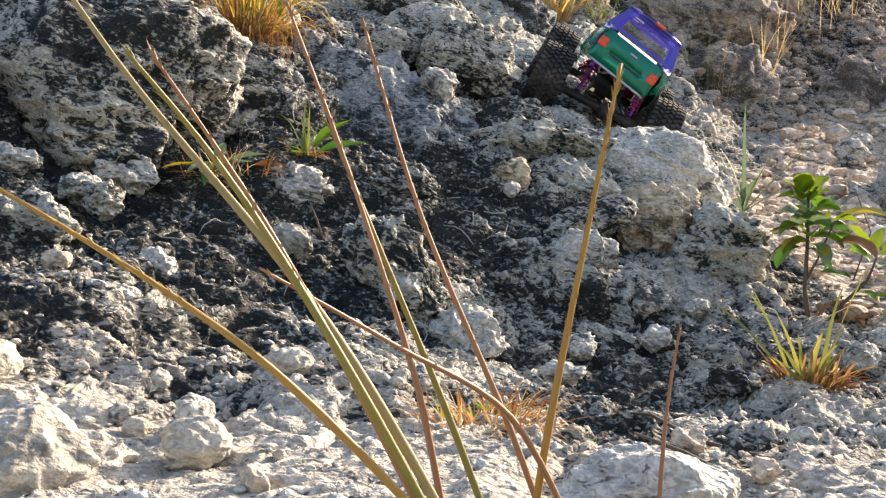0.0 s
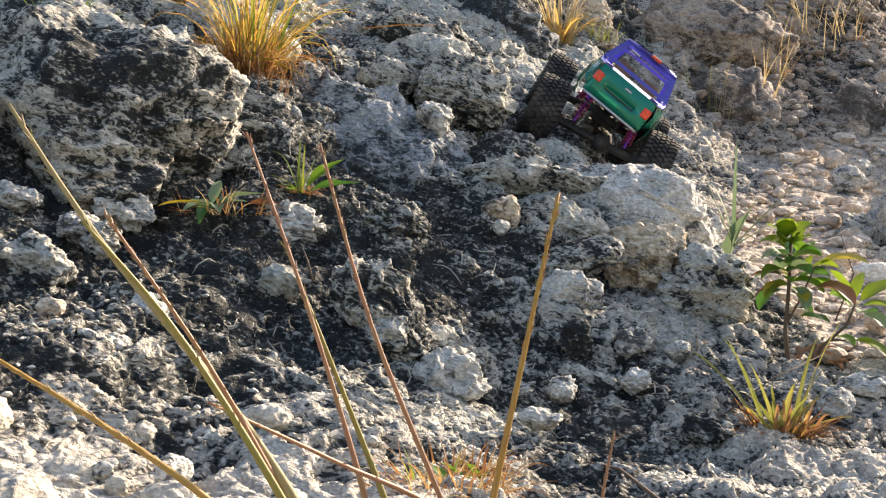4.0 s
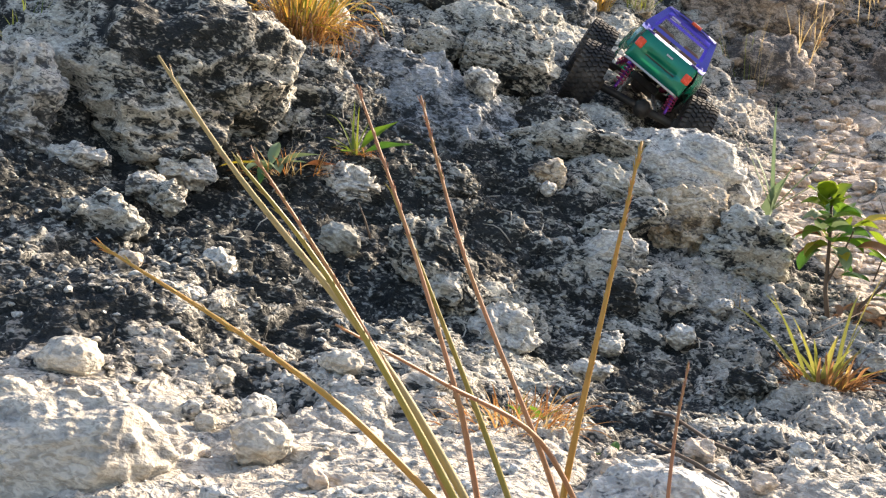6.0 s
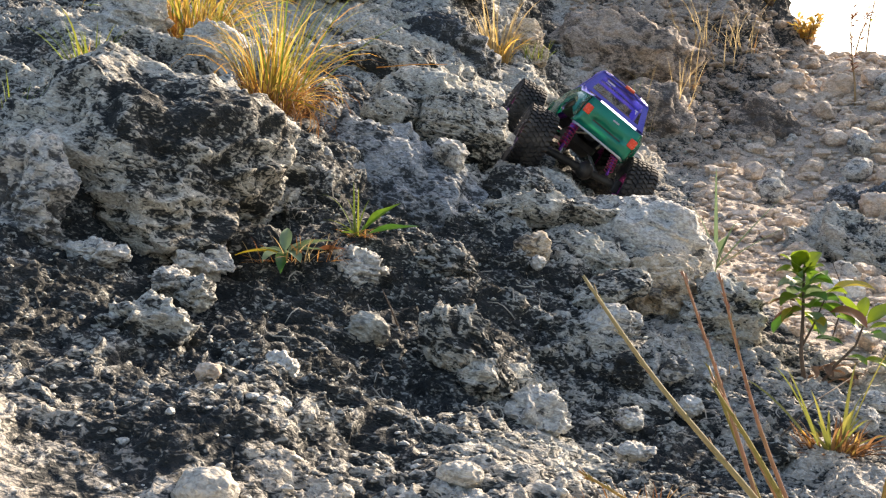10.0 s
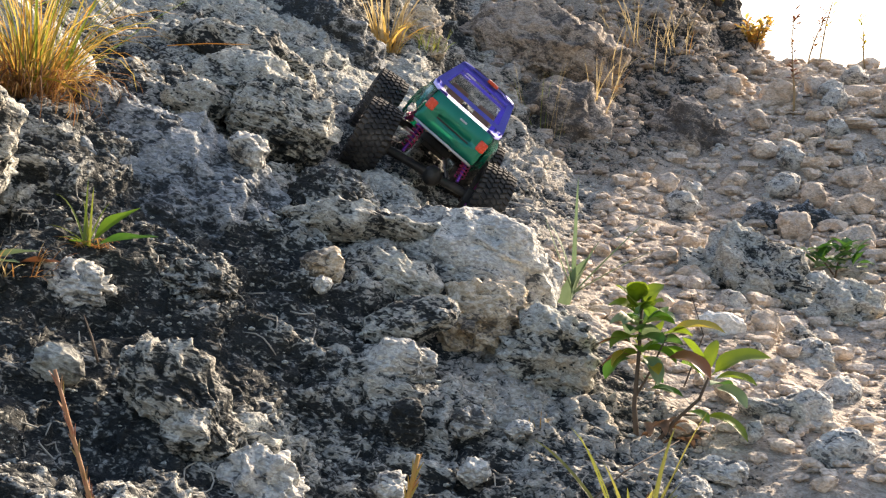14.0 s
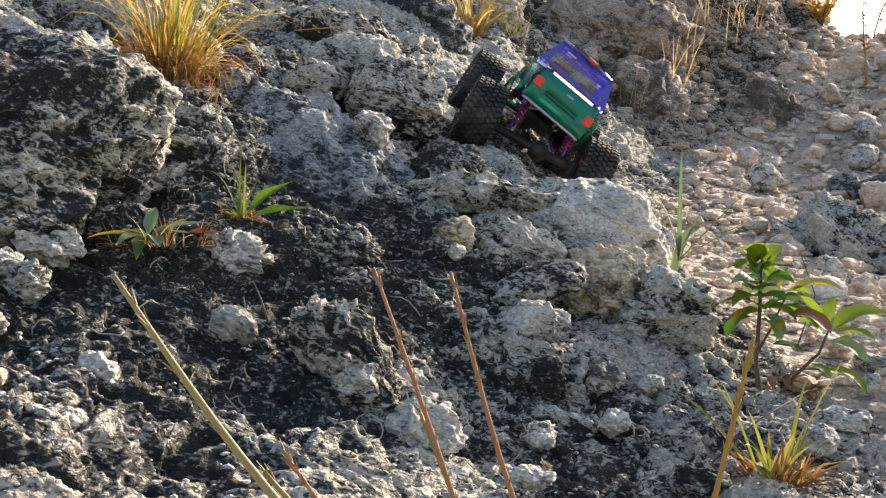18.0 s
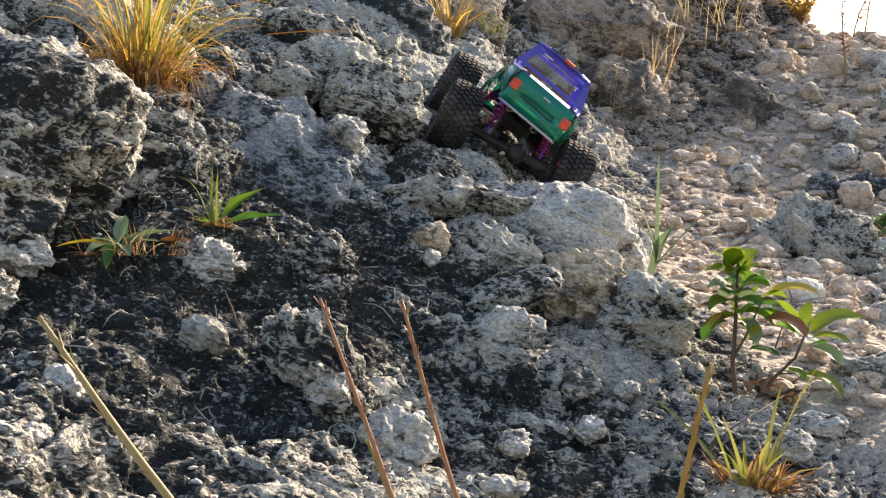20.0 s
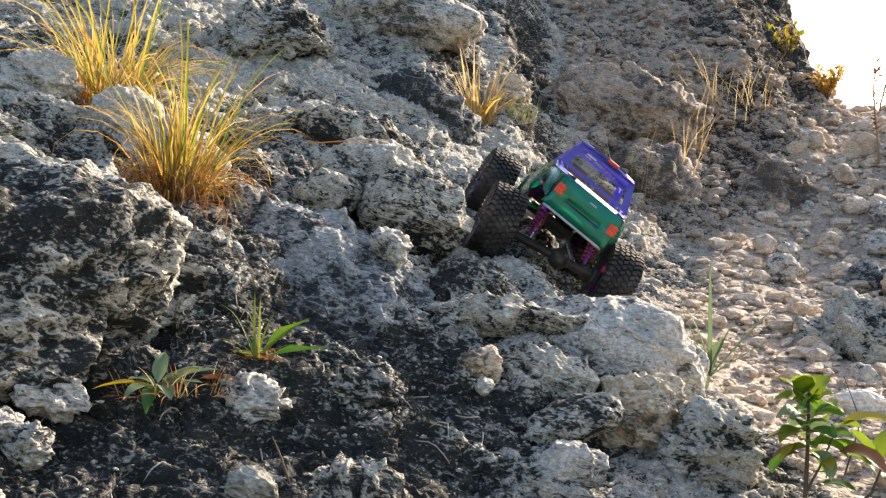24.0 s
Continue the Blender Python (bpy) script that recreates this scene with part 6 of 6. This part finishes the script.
# weeds against the sky
for x, y, h, seed, lean in ((1.015, 3.69, 0.32, 1, 2), (1.36, 4.62, 0.36, 2, 14), (1.32, 4.60, 0.24, 3, 16), (1.55, 4.62, 0.22, 4, -8)):
    r7 = random.Random(seed)
    root = new("tall_weed")
    root.location = (x, y, on(x, y, -0.01))
    tagged(root, "thin dry weed stalk standing against the sky", "plant", "weeds on the crest")
    pts = [(math.tan(radians(lean)) * h * t + 0.008 * math.sin(5 * t + seed), 0, h * t) for t in (0, 0.25, 0.5, 0.75, 1)]
    bm = bmesh.new()
    tube(bm, pts, [0.0038, 0.0034, 0.0028, 0.002, 0.001], 6)
    # lighter stem colour stands in for bloom from the bright sky
    part("stalk", bm, M_STEM_STRAWY, root)
    bm = bmesh.new()
    for k in range(34):
        t = 0.35 + 0.65 * r7.random()
        leaf(bm, (math.tan(radians(lean)) * h * t, 0, h * t), r7.uniform(0, 6.28), r7.uniform(0.5, 1.3), r7.uniform(0.018, 0.04), 0.009, 0.5)
    part("leaves", bm, M_LEAF_RED if seed % 2 else M_LEAF_YELLOW, root)
for x, y, n, seed, lab, sz in ((1.085, 4.42, 150, 21, "rust-orange bush growing on the rock edge", 0.085), (1.72, 4.60, 120, 22, "olive bush growing on the crest", 0.12), (0.98, 4.52, 60, 23, "thin dry bush on the rock edge", 0.09)):
    r8 = random.Random(seed)
    root = new("bush")
    root.location = (x, y, on(x, y, -0.01))
    tagged(root, lab, "bush")
    bm = bmesh.new()
    tips = []
    for k in range(12):
        a, l = r8.uniform(0, 6.28), sz * r8.uniform(0.8, 1.8)
        tip = (0.6 * l * math.cos(a), 0.6 * l * math.sin(a), l)
        tube(bm, [(0, 0, 0), (tip[0] * 0.4, tip[1] * 0.4, l * 0.55), tip], [0.003, 0.002, 0.001], 5)
        tips.append(tip)
    part("branches", bm, M_TWIG, root)
    bm = bmesh.new()
    for k in range(n):
        t, tip = r8.uniform(0.3, 1.0), r8.choice(tips)
        leaf(bm, (tip[0] * t, tip[1] * t, tip[2] * t), r8.uniform(0, 6.28), r8.uniform(0.2, 1.4), r8.uniform(0.02, 0.04), 0.014, 0.5)
    part("leaves", bm, M_GRASS_GOLD if seed == 21 else M_LEAF_YELLOW, root)

# thin dry rootlets on the dark slope
r10 = np.random.RandomState(3)
_n = 170
_y = r10.uniform(1.0, 1.75, _n)
_x = r10.uniform(-0.62, 0.22, _n)
_h = r10.uniform(0, 6.28, _n)
_l = r10.uniform(0.003, 0.009, _n)
_bend = r10.uniform(-0.9, 0.9, _n)
_pts = []
for s in range(5):
    _pts.append(ground(_x, _y)[0] + (0, 0, 0.002))
    _x, _y, _h = _x + _l * np.cos(_h), _y + _l * np.sin(_h), _h + _bend
bm = bmesh.new()
for k in range(_n):
    tube(bm, [p[k] for p in _pts], [0.0007, 0.001, 0.001, 0.0009, 0.0005], 5)
tagged(part("rootlets", bm, M_ROOT), "thin pale dry rootlets on the dark slope", "roots", kind="stuff")

# twig on the ground
bm = bmesh.new()
tube(bm, [(-0.013, 1.09, on(-0.013, 1.09, 0.006)), (0.02, 1.02, on(0.02, 1.02, 0.008)), (0.055, 0.91, on(0.055, 0.91, 0.006)), (0.085, 0.78, on(0.085, 0.78, 0.006)), (0.11, 0.70, on(0.11, 0.7, 0.004))], [0.0010, 0.0016, 0.0019, 0.0016, 0.0010], 7)
tagged(part("twig", bm, M_TWIG), "thin dark curved twig lying on stone", "twig")
bm = bmesh.new()
tube(bm, [(0.0, 0.70, on(0.0, 0.70, 0.012)), (0.03, 0.64, on(0.03, 0.64, 0.01)), (0.05, 0.60, on(0.05, 0.60, 0.008))], [0.001, 0.0016, 0.0012], 6)
tagged(part("twig", bm, M_TWIG), "short dark forked twig on stone", "twig")

for pts, m, w, lab in ((((-0.352, 1.30, 0.175), (-0.362, 1.31, 0.200), (-0.372, 1.315, 0.222)), M_TWIG, 0.0014, "short brown twig leaning beside a pale stone"),
                       (((-0.570, 1.695, 0.535), (-0.52, 1.675, 0.527), (-0.455, 1.66, 0.495)), M_LEAF_YELLOW, 0.0016, "yellow grass blade lying over dark rock"),
                       (((-0.40, 1.80, 0.60), (-0.34, 1.79, 0.602), (-0.28, 1.80, 0.603)), M_GRASS_GOLD, 0.0008, "dry orange straw lying across the slope"),
                       (((0.33, 1.72, 0.13), (0.36, 1.74, 0.20), (0.345, 1.76, 0.26)), M_TWIG, 0.0012, "thin bare twig standing behind the shrub"),
                       (((0.14, 1.33, 0.02), (0.20, 1.38, 0.06), (0.27, 1.43, 0.09)), M_TWIG, 0.0011, "thin dry twig leaning over the spiky plant")):
    bm = bmesh.new()
    tube(bm, pts, [w, w * 0.9, w * 0.4], 6)
    tagged(part("twig" if m is M_TWIG else "straw", bm, m), lab, "twig")

# tall stems close to the camera: tip first, root last
STEMS = (
    (((-0.223, 0.278, 0.221), (-0.187, 0.284, 0.168), (-0.132, 0.292, 0.100), (-0.095, 0.300, 0.043), (-0.050, 0.318, -0.045)), M_STEM_STRAWY, 0.0016, "brown and green"),
    (((-0.171, 0.235, 0.170), (-0.140, 0.262, 0.124), (-0.098, 0.290, 0.045), (-0.056, 0.317, -0.045)), M_STEM_GREEN, 0.0014, "pale brown"),
    (((-0.169, 0.250, 0.174), (-0.136, 0.275, 0.117), (-0.107, 0.300, 0.055), (-0.064, 0.336, -0.045)), M_STEM_RED, 0.0011, "reddish"),
    (((-0.230, 0.235, 0.134), (-0.161, 0.257, 0.088), (-0.115, 0.280, 0.046), (-0.040, 0.323, -0.045)), M_STEM_ORANGE, 0.0013, "orange"),
    (((-0.156, 0.385, 0.224), (-0.131, 0.397, 0.150), (-0.106, 0.408, 0.067), (-0.098, 0.420, 0.025), (-0.088, 0.437, -0.045)), M_STEM_RED, 0.0013, "red seedy"),
    (((-0.140, 0.400, 0.170), (-0.116, 0.410, 0.107), (-0.087, 0.420, 0.031), (-0.061, 0.429, -0.045)), M_STEM_GREEN, 0.0014, "green"),
    (((-0.128, 0.420, 0.223), (-0.103, 0.435, 0.130), (-0.062, 0.450, 0.025), (-0.039, 0.458, -0.045)), M_STEM_RED, 0.0013, "red and green"),
    (((-0.007, 0.420, 0.197), (-0.024, 0.430, 0.120), (-0.044, 0.440, 0.027), (-0.057, 0.447, -0.045)), M_STEM_ORANGE, 0.0015, "yellow-orange"),
    (((-0.144, 0.300, 0.100), (-0.104, 0.360, 0.070), (-0.060, 0.420, 0.035), (-0.030, 0.455, -0.03)), M_STEM_RED, 0.0012, "rusty leaning"),
    (((0.020, 0.47, 0.075), (0.012, 0.47, 0.03), (0.005, 0.47, -0.045)), M_STEM_RED, 0.0009, "short red"),
)
for i, (pts, m, r0, hue) in enumerate(STEMS):
    r9 = random.Random(i)
    root = new("tall_grass")
    root.location = pts[-1]
    tagged(root, f"tall {hue} grass stem rising from low ground", "grass", "tall grass stems")
    loc = [Vector(p) - Vector(pts[-1]) for p in pts]
    # smooth the bends
    fine = []
    n = len(loc)
    for k in range(n - 1):
        p0, p1, p2, p3 = loc[max(k - 1, 0)], loc[k], loc[k + 1], loc[min(k + 2, n - 1)]
        for s in range(6):
            t = s / 6
            fine.append(0.5 * (2 * p1 + (p2 - p0) * t + (2 * p0 - 5 * p1 + 4 * p2 - p3) * t * t + (3 * p1 - p0 - 3 * p2 + p3) * t**3))
    fine.append(loc[-1])
    q = len(fine)
    bm = bmesh.new()
    tube(bm, fine, [1.3 * r0 * (0.35 + 0.65 * min(1, 1.6 * k / q)) for k in range(q)], 8)
    part("stalk", bm, m, root)
    bm = bmesh.new()
    for k in range(60 if "red" in hue or "orange" in hue else 24):
        j = r9.randrange(1, max(2, int(q * 0.62)))
        p = fine[j].lerp(fine[j - 1], r9.random())
        d = (fine[j - 1] - fine[j]).normalized()
        side = Vector((r9.uniform(-1, 1), r9.uniform(-1, 1), r9.uniform(-0.3, 0.3)))
        side = (side - d * side.dot(d)).normalized()
        rod(bm, p + side * r0 * 0.4, p + side * r0 * 1.5 + d * r0 * 3.2, r0 * 0.34, r0 * 0.05, 5)
    part("seed_husks", bm, m, root)
